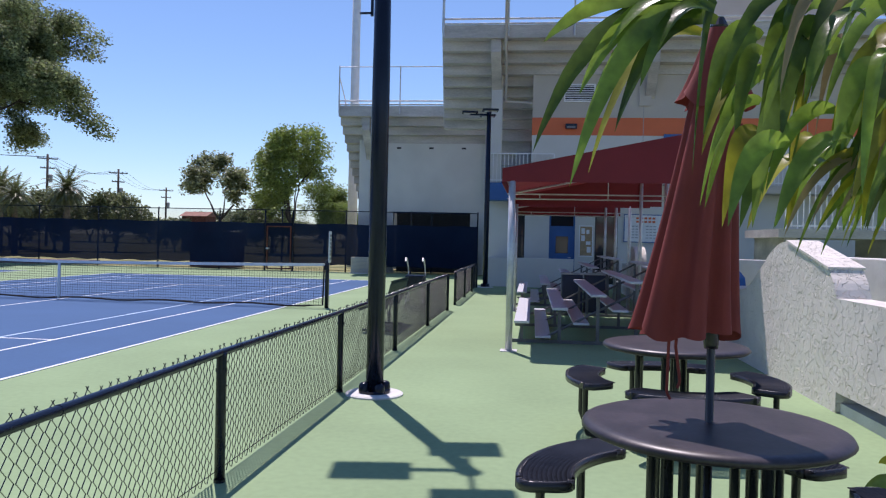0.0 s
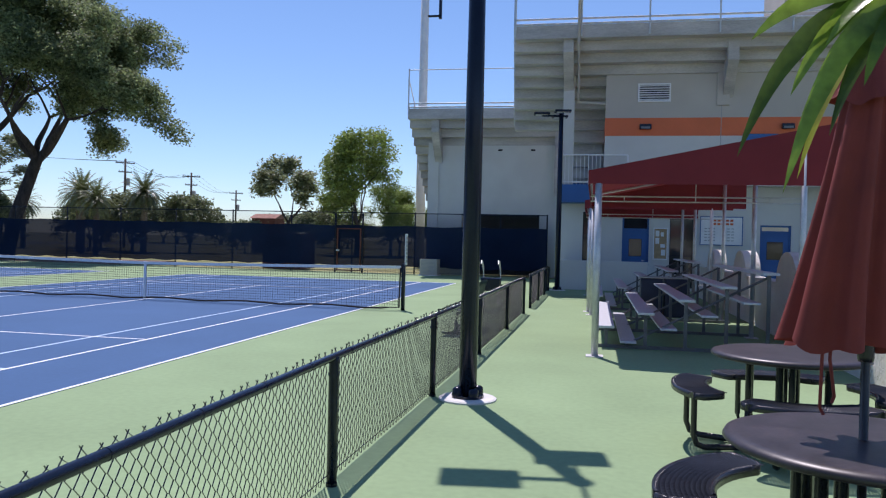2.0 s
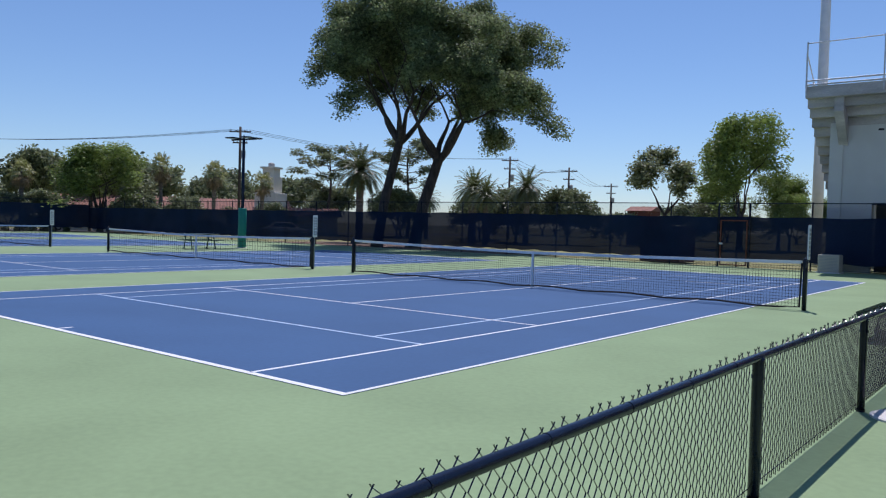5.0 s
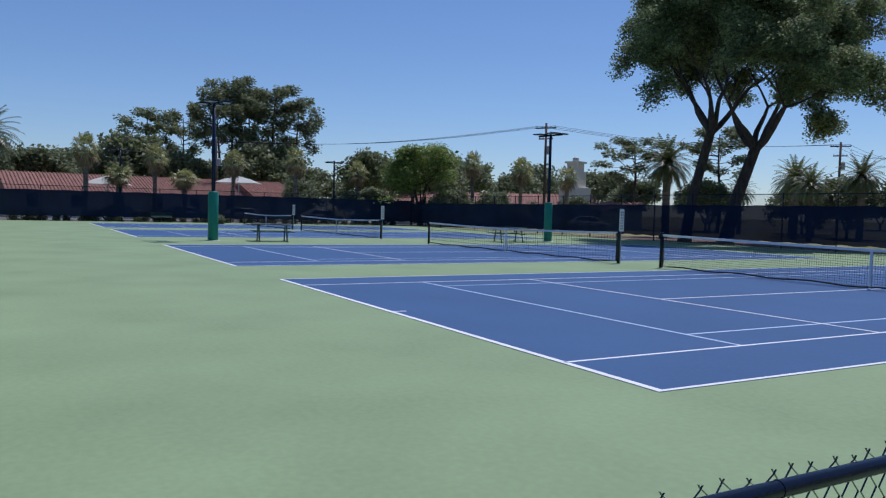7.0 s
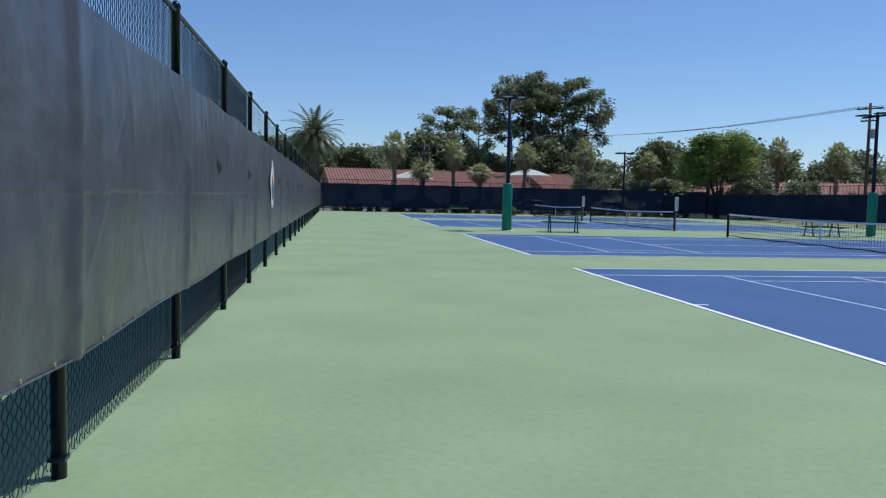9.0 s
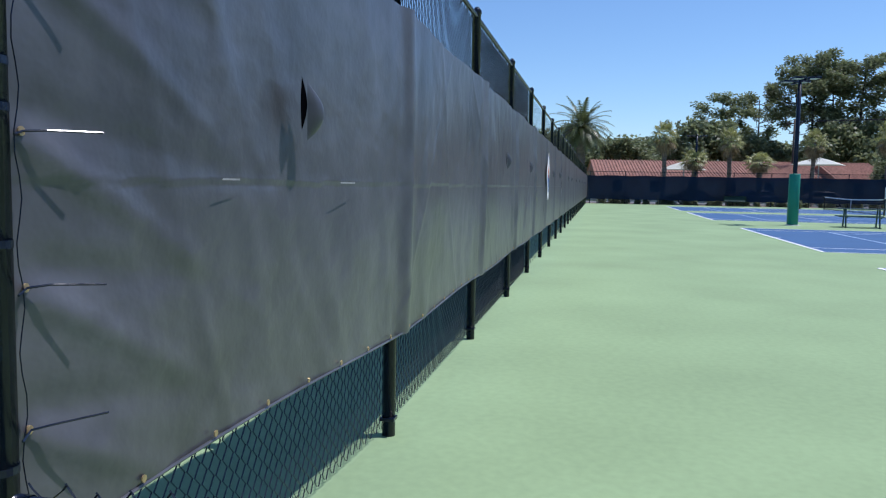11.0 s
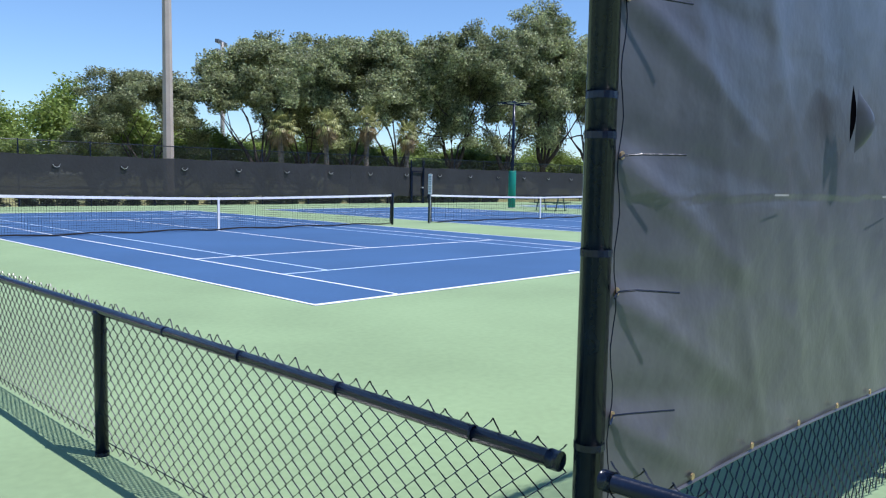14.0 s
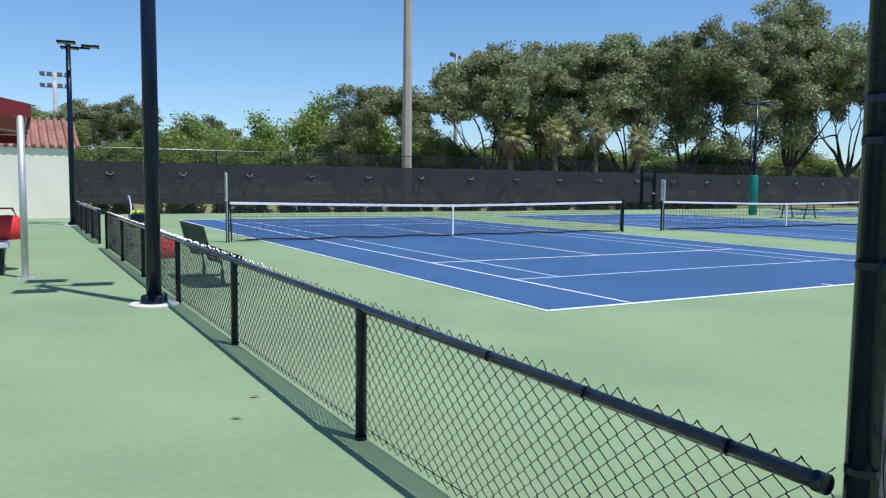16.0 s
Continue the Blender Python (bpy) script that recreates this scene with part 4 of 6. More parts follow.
def top_of(y):
    if y < 2.8:
        return 1.09
    if y < 2.98:
        return 1.09 + 0.25 * math.sqrt(max(0, (y - 2.8) / 0.18))
    if y < 4.3:
        return 1.36 + 0.28 * (y - 2.98) / 1.32
    if y < 6.2:
        return 0.98 + 0.66 * (0.5 + 0.5 * math.cos((y - 4.3) / 1.9 * math.pi))
    h = [abs(y - c) for c in (9.2, 13.6, 18.0)]
    return 0.98 + (0.55 * math.sqrt(max(0, 1 - (min(h) / 0.75) ** 2)) if min(h) < 0.75 else 0)


def wall_strip(y0, y1, z0):
    ys = spaced(y0, y1, 0.04)
    verts, faces = [], []
    nz = 36 if y1 < 7 else 10
    n = len(ys)
    for side, x in ((0, 8.56), (1, 8.88)):
        for y in ys:
            for j in range(nz + 1):
                z = z0 + (top_of(y) - z0) * j / nz
                d = 0
                if side == 0 and y < 7:
                    d = -0.006 * noise.noise((y * 3.1, z * 2.7, 1.5))
                verts.append((x + d, y, z))
    st = nz + 1
    off = n * st
    for i in range(n - 1):
        for j in range(nz):
            q = i * st + j
            faces.append((q, q + 1, q + st + 1, q + st))
            faces.append((off + q, off + q + st, off + q + st + 1, off + q + 1))
        q = i * st + nz
        faces.append((q, q + off, q + off + st, q + st))
    for i in (0, n - 1):
        for j in range(nz):
            q = i * st + j
            faces.append((q, q + off, q + off + 1, q + 1) if i == 0 else (q, q + 1, q + off + 1, q + off))
    return verts, faces


raw("wall_body", *wall_strip(2.74, 6.6, 0.0), STUCCO, SW, "", False)
raw("wall_body", *wall_strip(-4.0, 2.74, 0.2), STUCCO, SW, "", False)
raw("wall_body", *wall_strip(6.6, 20.5, 0.0), STUCCO, SW, "", False)
part("coping", prism([(2.98, 1.362), (4.25, 1.632), (4.25, 1.658), (2.98, 1.388)], "x", 8.545, 8.90), STUCCO, SW)
part("kerb", boxes(((8.60, -4.0, 0.0), (8.84, 2.73, 0.10))), CONCPALE, SW)
structure("planter_wall", boxes(((10.2, 3.0, 0), (10.6, 9.0, 1.45)), ((11.6, 2.5, 0), (12.1, 8.0, 1.2)), ((8.9, 9.0, 0), (13.5, 9.3, 1.35)), bevel=0.02), CONCPALE, "pale concrete planter walls")
part("rock", lathe([(0.3, 0), (0.38, 0.3), (0.33, 0.7), (0.18, 0.9), (0.05, 0.95)], 9, c=(10.9, 5.0)), CONCPALE, None, "pale rounded stone block behind the wall", True)["category"] = "block"
bundle = part("folded_cover", prism([(7.2, 0.98), (8.2, 0.98), (8.1, 1.14), (7.6, 1.2), (7.25, 1.1)], "x", 8.5, 8.9), BLUEP, None, "crumpled blue cover lying on the wall")
bundle["category"] = "cover"
for o in (SW, bundle, bpy.data.objects["planter_wall"], bpy.data.objects["rock"]):
    o.location = (-0.2, 0.1, 0.0)


def picket_rail(x0, x1, y, z0, z1, name="picket_railing", label="white painted metal picket railing", slope=0.0):
    f = thing(name, label, "railing", (x0, y, z0), group="white railings")
    l, h = x1 - x0, z1 - z0
    for z in (0.08, h):
        part("rail", boxes(((0, -0.02, z - 0.02), (l, 0.02, z + 0.02))) if not slope else prism([(0, z - 0.02), (l, z - 0.02 + slope * l), (l, z + 0.02 + slope * l), (0, z + 0.02)], "y", -0.02, 0.02), WHITE, f)
    n = int(l / 0.13)
    for i in range(n + 1):
        x = l * i / n
        r = 0.025 if i in (0, n) else 0.010
        part("picket", boxes(((x - r, -r, slope * x), (x + r, r, h + slope * x))), WHITE, f)


# ==== stadium building ====
earlier = set(bpy.data.objects)


def stand(name, label, y0, ztop, rows, rise, run, xw, xe, skew):
    """Back of a stepped concrete stand; its rows fall away from the courts."""
    s = tagged(new(name), label, kind="structure")
    for i in range(rows):
        y, z = y0 + run * i, ztop - rise * i
        x = xw + skew * i
        part("seat_slab", boxes(((x, y, z - rise - 0.12), (xe, y + run + 0.08, z)), bevel=0.012), CONC, s)
    return s


stand("grandstand_low", "weathered grey concrete grandstand seen from behind", 28.85, 7.35, 12, 0.34, 0.41, -3.58, 3.6, 0.0)
stand("grandstand_high", "weathered grey concrete upper grandstand seen from behind", 20.85, 8.62, 9, 0.31, 0.42, 2.05, 26.0, -0.036)
stand("grandstand_recess", "grey concrete stand soffit in the recess", 24.56, 5.82, 5, 0.40, 0.53, 3.75, 5.2, 0.0)


def beam(x, y0, z0, y1, z1, w=0.34, d=0.45, name="support_beam"):
    o = prism([(y0, z0), (y1, z1), (y1, z1 - d), (y0, z0 - d * 0.7)], "x", x - w / 2, x + w / 2)
    structure(name, o, CONC, "sloping concrete beam under the stand")


beam(-2.35, 29.0, 6.95, 30.15, 5.9, d=0.9)
beam(3.84, 21.0, 8.2, 23.0, 6.75, d=0.6)
beam(9.1, 21.2, 8.1, 22.35, 7.2, d=0.9)
beam(14.5, 21.2, 8.1, 22.35, 7.2, d=0.9)
# white wall under the low stand, with its wide opening
wl = tagged(new("wall_north"), "smooth white painted stadium wall with a wide dark opening", kind="structure")
part("wall_panel", boxes(((-2.45, 30.1, 0), (-1.22, 30.5, 6.6)), ((-1.22, 30.1, 2.76), (2.36, 30.5, 6.6)), ((2.36, 30.1, 0), (5.0, 30.5, 6.6))), WALLW, wl)
part("corner_pier", boxes(((-2.85, 30.05, 0), (-2.35, 30.45, 6.0))), WALLW, wl)
# near-black sheet behind the opening; the room's shade is put in its colour
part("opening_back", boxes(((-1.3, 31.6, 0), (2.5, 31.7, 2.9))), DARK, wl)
part("opening_frame", boxes(((-1.22, 30.06, 2.70), (2.36, 30.2, 2.78)), ((0.55, 30.15, 0), (0.62, 30.25, 2.7))), BLACK, wl)
# dark blocks on the wall face, hollow shade given as colour
for i in range(3):
    part("vent_hole", boxes(((-1.1 + 1.5 * i, 30.085, 5.62), (-0.9 + 1.5 * i, 30.11, 5.70))), DARK, wl)
structure("wall_far_north", boxes(((-2.4, 34.5, 0), (26, 34.8, 4.2))), WALLW, "white stadium wall behind the stand")
# ground floor and balcony
gw = tagged(new("wall_ground_floor"), "white painted ground-floor wall with blue doors", kind="structure")
holes = [(4.42, 4.92, 0.95, 2.66), (5.80, 6.72, 0.0, 2.58), (7.42, 8.22, 0.1, 2.5), (10.4, 11.4, 0.0, 2.3)]
xs = [3.65] + [v for h in holes for v in h[:2]] + [26.0]
pieces = [((xs[i], 23.0, 0), (xs[i + 1], 23.3, 3.6)) for i in range(0, len(xs), 2)]
for a, b, z0, z1 in holes:
    pieces.append(((a, 23.0, z1), (b, 23.3, 3.6)))
    if z0 > 0:
        pieces.append(((a, 23.0, 0), (b, 23.3, z0)))
part("wall_panel", boxes(*pieces), WALLW, gw)
part("side_panel", boxes(((3.65, 23.3, 0), (3.95, 30.1, 3.6))), WALLW, gw)
structure("floor_balcony", boxes(((3.62, 22.15, 2.95), (8.0, 23.0, 3.55)), ((3.62, 23.0, 3.60), (5.1, 30.0, 3.66))), BLUEP, "blue painted balcony edge")
structure("wall_low", boxes(((3.70, 21.55, 0), (6.62, 21.75, 0.98)), ((3.70, 21.75, 0), (3.90, 22.9, 0.98)), bevel=0.01), WALLW, "low white painted wall before the door")
up = tagged(new("wall_upper"), "beige upper wall with an orange stripe", kind="structure")
part("wall_panel", boxes(((5.11, 22.2, 3.55), (26, 22.5, 5.2)), ((5.11, 22.2, 5.8), (26, 22.5, 7.9))), WALLB, up)
part("lower_face", boxes(((5.105, 22.19, 3.56), (26, 22.199, 5.2))), WALLW, up)
part("stripe", boxes(((5.10, 22.185, 5.2), (26, 22.5, 5.8))), ORANGE, up, "orange painted stripe")
part("return_panel", boxes(((5.11, 22.5, 3.66), (5.4, 30.0, 7.2))), WALLB, up)
part("return_stripe", boxes(((5.10, 22.5, 5.2), (5.108, 30, 5.8))), ORANGE, up)
for x in (8.9, 14.3):
    part("panel_joint", boxes(((x, 22.18, 3.6), (x + 0.02, 22.186, 7.8))), GREYP, up)
part("pilaster", boxes(((8.75, 22.12, 6.2), (9.15, 22.2, 7.7))), WALLB, up)
structure("column", boxes(((3.66, 22.25, 3.55), (4.05, 22.6, 7.3)), bevel=0.02), WALLW, "white concrete column")
structure("column_inner", boxes(((4.75, 25.0, 3.66), (5.05, 25.3, 6.6)), bevel=0.02), CONC, "grey concrete column in the recess")
structure("wall_recess", boxes(((3.0, 29.6, 3.6), (5.4, 29.8, 7.0))), CONC, "grey wall in the recess under the stand")
vent = thing("wall_vent", "white louvred wall vent", "vent", (6.18, 22.18, 6.33))
part("vent_frame", boxes(((0, -0.03, 0), (1.08, 0.0, 0.05)), ((0, -0.03, 0.57), (1.08, 0, 0.62)), ((0, -0.03, 0.05), (0.05, 0, 0.57)), ((1.03, -0.03, 0.05), (1.08, 0, 0.57))), WHITE, vent)
# dark plate that paints the shade behind the slats
part("backing", boxes(((0.05, -0.006, 0.05), (1.03, -0.002, 0.57))), DARK, vent)
for i in range(7):
    o = part("slat", boxes(((0.05, -0.004, -0.022), (1.03, 0.004, 0.022))), WHITE, vent)
    o.matrix_basis = pose(0, -0.02, 0.085 + i * 0.075, -35, 0, 0)
for x in (7.0 - 0.55, 11.0, 13.6):
    l = thing("wall_lamp", "small dark wall pack light", "lamp", (x, 22.18, 5.40), 0, "wall lamps")
    part("housing", boxes(((-0.2, -0.16, 0), (0.2, 0.0, 0.18)), bevel=0.03), BLACK, l)
    part("lens", boxes(((-0.15, -0.165, 0.02), (0.15, -0.161, 0.09))), STEELD, l)
sg = part("blue_sign", boxes(((9.6, 22.14, 5.0), (10.7, 22.18, 5.25))), BLUEP, None, "small plain blue sign on the wall")
sg["category"] = "sign"
picket_rail(3.64, 5.9, 22.2, 3.56, 4.56)
picket_rail(11.2, 14.2, 14.2, 1.95, 3.05)
structure("stair_ramp", prism([(14.3, 0.0), (16.7, 0.0), (16.7, 0.06), (14.3, 1.0)], "y", 13.2, 14.2), CONC, "concrete stair beside the landing")
picket_rail(14.35, 16.6, 13.4, 1.0, 2.0, slope=-0.4)
structure("floor_gallery", boxes(((12.8, 22.0, 3.3), (26.0, 23.0, 3.55))), WALLB, "beige gallery edge")
picket_rail(13.0, 20.0, 22.1, 3.555, 4.5)
structure("landing", boxes(((11.0, 14.1, 1.75), (14.3, 17.0, 1.95)), ((11.2, 14.3, 0), (11.5, 16.8, 1.75)), ((13.8, 14.3, 0), (14.1, 16.8, 1.75))), CONC, "concrete stair landing")
flag = thing("banner", "light blue fabric banner on a pole", "banner", (13.6, 12.2, 0))
part("pole", tube((0, 0, 0), (0, 0, 3.4), 0.02, 8), GALV, flag)
raw("cloth", [(0.02 + 0.06 * math.sin(j * 0.9) + 0.22 * i, 0.05 * math.sin(j * 1.3 + i * 2), 2.1 + 0.14 * j) for i in range(3) for j in range(9)], [(i * 9 + j, i * 9 + j + 1, i * 9 + j + 10, i * 9 + j + 9) for i in range(2) for j in range(8)], FLAGB, flag, "", True)


def door(name, x0, x1, ztop, transom):
    d = tagged(thing(name, "blue painted metal door with a small dark window", "door", (x0, 23.05, 0)), kind="structure")
    w = x1 - x0
    part("frame", boxes(((0, 0, 0), (0.06, 0.12, ztop)), ((w - 0.06, 0, 0), (w, 0.12, ztop)), ((0.06, 0, ztop - 0.06), (w - 0.06, 0.12, ztop)), ((0.06, 0, 2.05), (w - 0.06, 0.12, 2.11))), BLUEP, d)
    leaf = part("leaf", boxes(((0.06, 0.04, 0.01), (w - 0.06, 0.09, 2.05)), bevel=0.005), BLUEP, d)
    part("window", boxes(((0.24, 0.030, 1.15), (w - 0.24, 0.042, 1.75)), bevel=0.01), GLASS, leaf)
    part("handle", tube((w - 0.13, 0.0, 1.0), (w - 0.24, 0.0, 1.0), 0.012, 8), GALV, leaf)
    if transom:
        part("transom_pane", boxes(((0.06, 0.05, 2.11), (w - 0.06, 0.06, ztop - 0.06))), GLASS, d)


door("door_1", 5.80, 6.72, 2.58, True)
door("door_2", 10.4, 11.4, 2.3, False)
for k, (a, b, z0, z1) in enumerate((holes[0], holes[2])):
    w = tagged(thing("window_%d" % (k + 1), "dark glazed window in a black frame", "window", (a, 23.08, z0)), kind="structure")
    W, H = b - a, z1 - z0
    part("window_frame", boxes(((0, 0, 0), (0.04, 0.08, H)), ((W - 0.04, 0, 0), (W, 0.08, H)), ((0.04, 0, 0), (W - 0.04, 0.08, 0.04)), ((0.04, 0, H - 0.04), (W - 0.04, 0.08, H)), ((0.04, 0, H * 0.45), (W - 0.04, 0.07, H * 0.45 + 0.04))), BLACK, w)
    part("pane", boxes(((0.04, 0.03, 0.04), (W - 0.04, 0.04, H * 0.45))), GLASS, w)
    part("pane", boxes(((0.04, 0.03, H * 0.45 + 0.04), (W - 0.04, 0.04, H - 0.04))), GLASS, w)
nb = thing("notice_board", "framed cork notice board with white papers pinned", "notice board", (6.86, 22.94, 1.05))
part("frame", boxes(((0, 0, 0), (0.5, 0.05, 0.04)), ((0, 0, 1.06), (0.5, 0.05, 1.1)), ((0, 0, 0.04), (0.04, 0.05, 1.06)), ((0.46, 0, 0.04), (0.5, 0.05, 1.06))), WHITE, nb)
part("cork", boxes(((0.04, 0.02, 0.04), (0.46, 0.05, 1.06))), CORK, nb)
for x, z, w, h in ((0.08, 0.80, 0.13, 0.2), (0.08, 0.55, 0.13, 0.2), (0.25, 0.42, 0.16, 0.12), (0.28, 0.15, 0.14, 0.2), (0.26, 0.8, 0.1, 0.15)):
    part("paper", boxes(((x, 0.012, z), (x + w, 0.018, z + h))), WHITE, nb)
sb = thing("rules_sign", "white wall sign with lines of dark unreadable writing", "sign", (8.45, 22.94, 1.62))
part("plate", boxes(((0, 0, 0), (1.35, 0.04, 0.92)), bevel=0.005), WHITE, sb)
part("border", boxes(((-0.03, -0.006, -0.03), (1.38, 0.0, 0.0)), ((-0.03, -0.006, 0.92), (1.38, 0, 0.95)), ((-0.03, -0.006, 0), (0, 0, 0.92)), ((1.35, -0.006, 0), (1.38, 0, 0.92))), BLUEP, sb)
for z in (0.78, 0.66):
    for i in range(5):
        part("heading_bar", boxes(((0.4 + 0.14 * i, -0.008, z), (0.5 + 0.14 * i, -0.003, z + 0.07))), ORANGE, sb)
for c in range(2):
    for r in range(5):
        for i in range(3):
            part("text_bar", boxes(((0.12 + 0.62 * c + 0.13 * i, -0.008, 0.12 + 0.1 * r), (0.21 + 0.62 * c + 0.13 * i, -0.003, 0.15 + 0.1 * r))), GREYP, sb)
ac = thing("air_conditioner", "grey air-conditioning unit on the balcony", "air conditioner", (4.55, 24.0, 3.66))
part("casing", boxes(((0, 0, 0.55), (0.5, 0.6, 1.15)), bevel=0.03), GREYP, ac)
for x in (0.03, 0.42):
    part("stand", boxes(((x, 0.03, 0), (x + 0.05, 0.57, 0.55))), GREYP, ac)
pipe = part("drain_pipe", sweep(bmesh.new(), [(4.18, 20.78, 10.0), (4.18, 20.78, 8.1), (4.18, 21.9, 7.1), (4.18, 21.9, 6.3), (5.1, 21.95, 6.25)], 0.05, 8), WALLB, None, "beige drain pipe running down the stand", True)
pipe["category"] = "pipe"


def stand_rail(name, pts, zt, post_step, zb=0.0):
    r = thing(name, "grey pipe guard rail along the top of the stand", "railing", pts[0], group="stand guard rails")
    o = Vector(pts[0])
    P = [Vector(p) - o for p in pts]
    for z in (0.10, 0.26, zt * 0.97):
        part("rail", sweep(bmesh.new(), [p + Vector((0, 0, z)) for p in P], 0.022 if z > 1 else 0.035, 8), GALV, r)
    for a, b in zip(P, P[1:]):
        n = max(1, round((b - a).length / post_step))
        for i in range(n + 1):
            p = a + (b - a) * i / n
            part("post", tube(p + Vector((0, 0, zb)), p + Vector((0, 0, zt)), 0.03, 8), GALV, r)


stand_rail("guard_rail", [(-3.55, 28.82, 7.3), (1.98, 28.82, 7.3)], 1.8, 2.3, -0.3)
stand_rail("guard_rail", [(-3.58, 28.9, 7.3), (-3.58, 33.5, 3.9)], 1.4, 1.6)
stand_rail("guard_rail", [(2.08, 20.82, 8.55), (26, 20.82, 8.55)], 1.7, 2.2, -0.3)
stand_rail("guard_rail", [(2.04, 20.9, 8.6), (1.75, 24.4, 5.9)], 1.3, 1.8)
ob = part("stadium_mast", lathe([(0.28, 0), (0.24, 9), (0.2, 22)], 14, c=(-4.6, 36.2)), WHITE, None, "tall white steel lighting mast behind the stand", True)
ob["category"] = "mast"
part("cable_bracket", boxes(((-4.4, 36.1, 13.5), (-3.7, 36.2, 13.6)), ((-3.8, 36.1, 13.4), (-3.65, 36.25, 14.4))), BLACK, ob)
ob = part("press_box", boxes(((11.3, 24.5, 8.0), (17, 28, 12.0))), WALLB, None, "beige box on top of the stand")
ob["category"] = "press box"

# the stadium's own plan, set out against the courts
for o in bpy.data.objects:
    if o not in earlier and o.parent is None:
        p = o.location
        o.location = (p.x * 1.03 + 0.09, p.y * 1.03 + 0.2, p.z * 1.05)
        o.scale = (1.03, 1.03, 1.05)

# ==== south clubhouse ====
ch = thing("clubhouse", "cream stucco clubhouse with a terracotta tiled roof", "house", (3.3, -39.6, 0))
part("wall", boxes(((0, -8, 0), (12, 0.3, 2.75))), WALLC, ch)
part("cornice", boxes(((-0.08, -8.1, 2.66), (12.1, 0.36, 2.76))), WHITE, ch)
roof = part("roof", prism([(-8.2, 2.77), (0.42, 2.77), (-3.8, 4.1)], "x", -0.25, 12.2), TILE, ch)
for i in range(40):
    x = -0.2 + 0.31 * i
    part("roof_tile", sweep(bmesh.new(), [(x, 0.44, 2.79), (x, -3.8, 4.14)], 0.085, 8), TILE, roof)
bag = thing("equipment_bag", "bright red fabric equipment bag on a bench", "bag", (5.45, -19.85, 0.52))
part("body", lathe([(0.22, 0), (0.28, 0.08), (0.26, 0.3), (0.16, 0.38), (0.05, 0.39)], 14), REDP, bag, "", True)
part("strap", sweep(bmesh.new(), [(-0.18, 0, 0.3), (-0.1, 0, 0.5), (0.1, 0, 0.5), (0.18, 0, 0.3)], 0.02, 6), REDP, bag, "", True)
sbn = thing("side_bench", "pale bench with a dark underside near a canopy post", "bench", (5.75, -19.85, 0))
part("seat", boxes(((-0.35, -0.9, 0.44), (0.25, 0.9, 0.515)), bevel=0.01), ALU, sbn)
for s in (-0.7, 0.7):
    part("leg", boxes(((-0.25, s - 0.05, 0), (0.2, s + 0.05, 0.44))), BLACK, sbn)


# ==== gates, small things by the fences ====
def fence_gate(x0, x1, y, label, metal):
    g = thing("fence_gate", label, "gate", (x0, y, 0), group="fence gates")
    w = x1 - x0
    for x in (0, w):
        part("gate_post", lathe([(0.05, 0), (0.05, 2.78), (0.03, 2.82)], 10, c=(x, 0)), BLACK, g)
    part("gate_frame", boxes(((0.08, -0.03, 0.08), (0.13, 0.03, 2.1)), ((w - 0.13, -0.03, 0.08), (w - 0.08, 0.03, 2.1)), ((0.13, -0.03, 0.08), (w - 0.13, 0.03, 0.13)), ((0.13, -0.03, 2.05), (w - 0.13, 0.03, 2.1))), metal, g)
    part("latch", boxes(((0.06, -0.06, 1.0), (0.2, 0.06, 1.08))), GALV, g)


fence_gate(-7.05, -5.7, 30.08, "black chain-link gate with rusty red frame", RUST)
fence_gate(-30.7, -29.55, -42.18, "black chain-link gate in a tall fence", BLACK)
cu = thing("condenser_unit", "beige outdoor condenser unit standing by the wall", "air conditioner", (-2.7, 29.2, 0))
part("casing", boxes(((0, 0, 0.05), (0.8, 0.7, 0.75)), bevel=0.03), WALLB, cu)
part("grille", boxes(*[((0.06, -0.008, 0.12 + 0.06 * i), (0.74, -0.002, 0.15 + 0.06 * i)) for i in range(10)]), GREYP, cu)
part("base", boxes(((-0.05, -0.05, 0), (0.85, 0.75, 0.05))), CONCPALE, cu)
wbn = copy_thing(bpy.data.objects["court_bench"], pose(-63.6, 6.1, 0, 0, 0, 180))
hose = part("wall_pipe", sweep(bmesh.new(), [(3.76, 25.4, 0.1), (3.76, 25.4, 2.0), (3.70, 25.3, 2.2), (3.68, 25.2, 1.7)], 0.04, 8), WALLW, None, "white pipe on the corner of the wall", True)
hose["category"] = "pipe"
for i, (x, y) in enumerate(((3.83, -10.6), (4.9, -8.9), (4.15, -10.2))):
    lf = raw("dry_leaf", [(0, 0, 0.004), (0.05, 0.018, 0.012), (0.1, 0, 0.018), (0.05, -0.018, 0.014)], [(0, 1, 2, 3)], DEADL, None, "small dry brown leaf on the court")
    lf["category"] = "leaf"
    lf.matrix_basis = pose(x, y, 0, 0, 0, 70 * i)


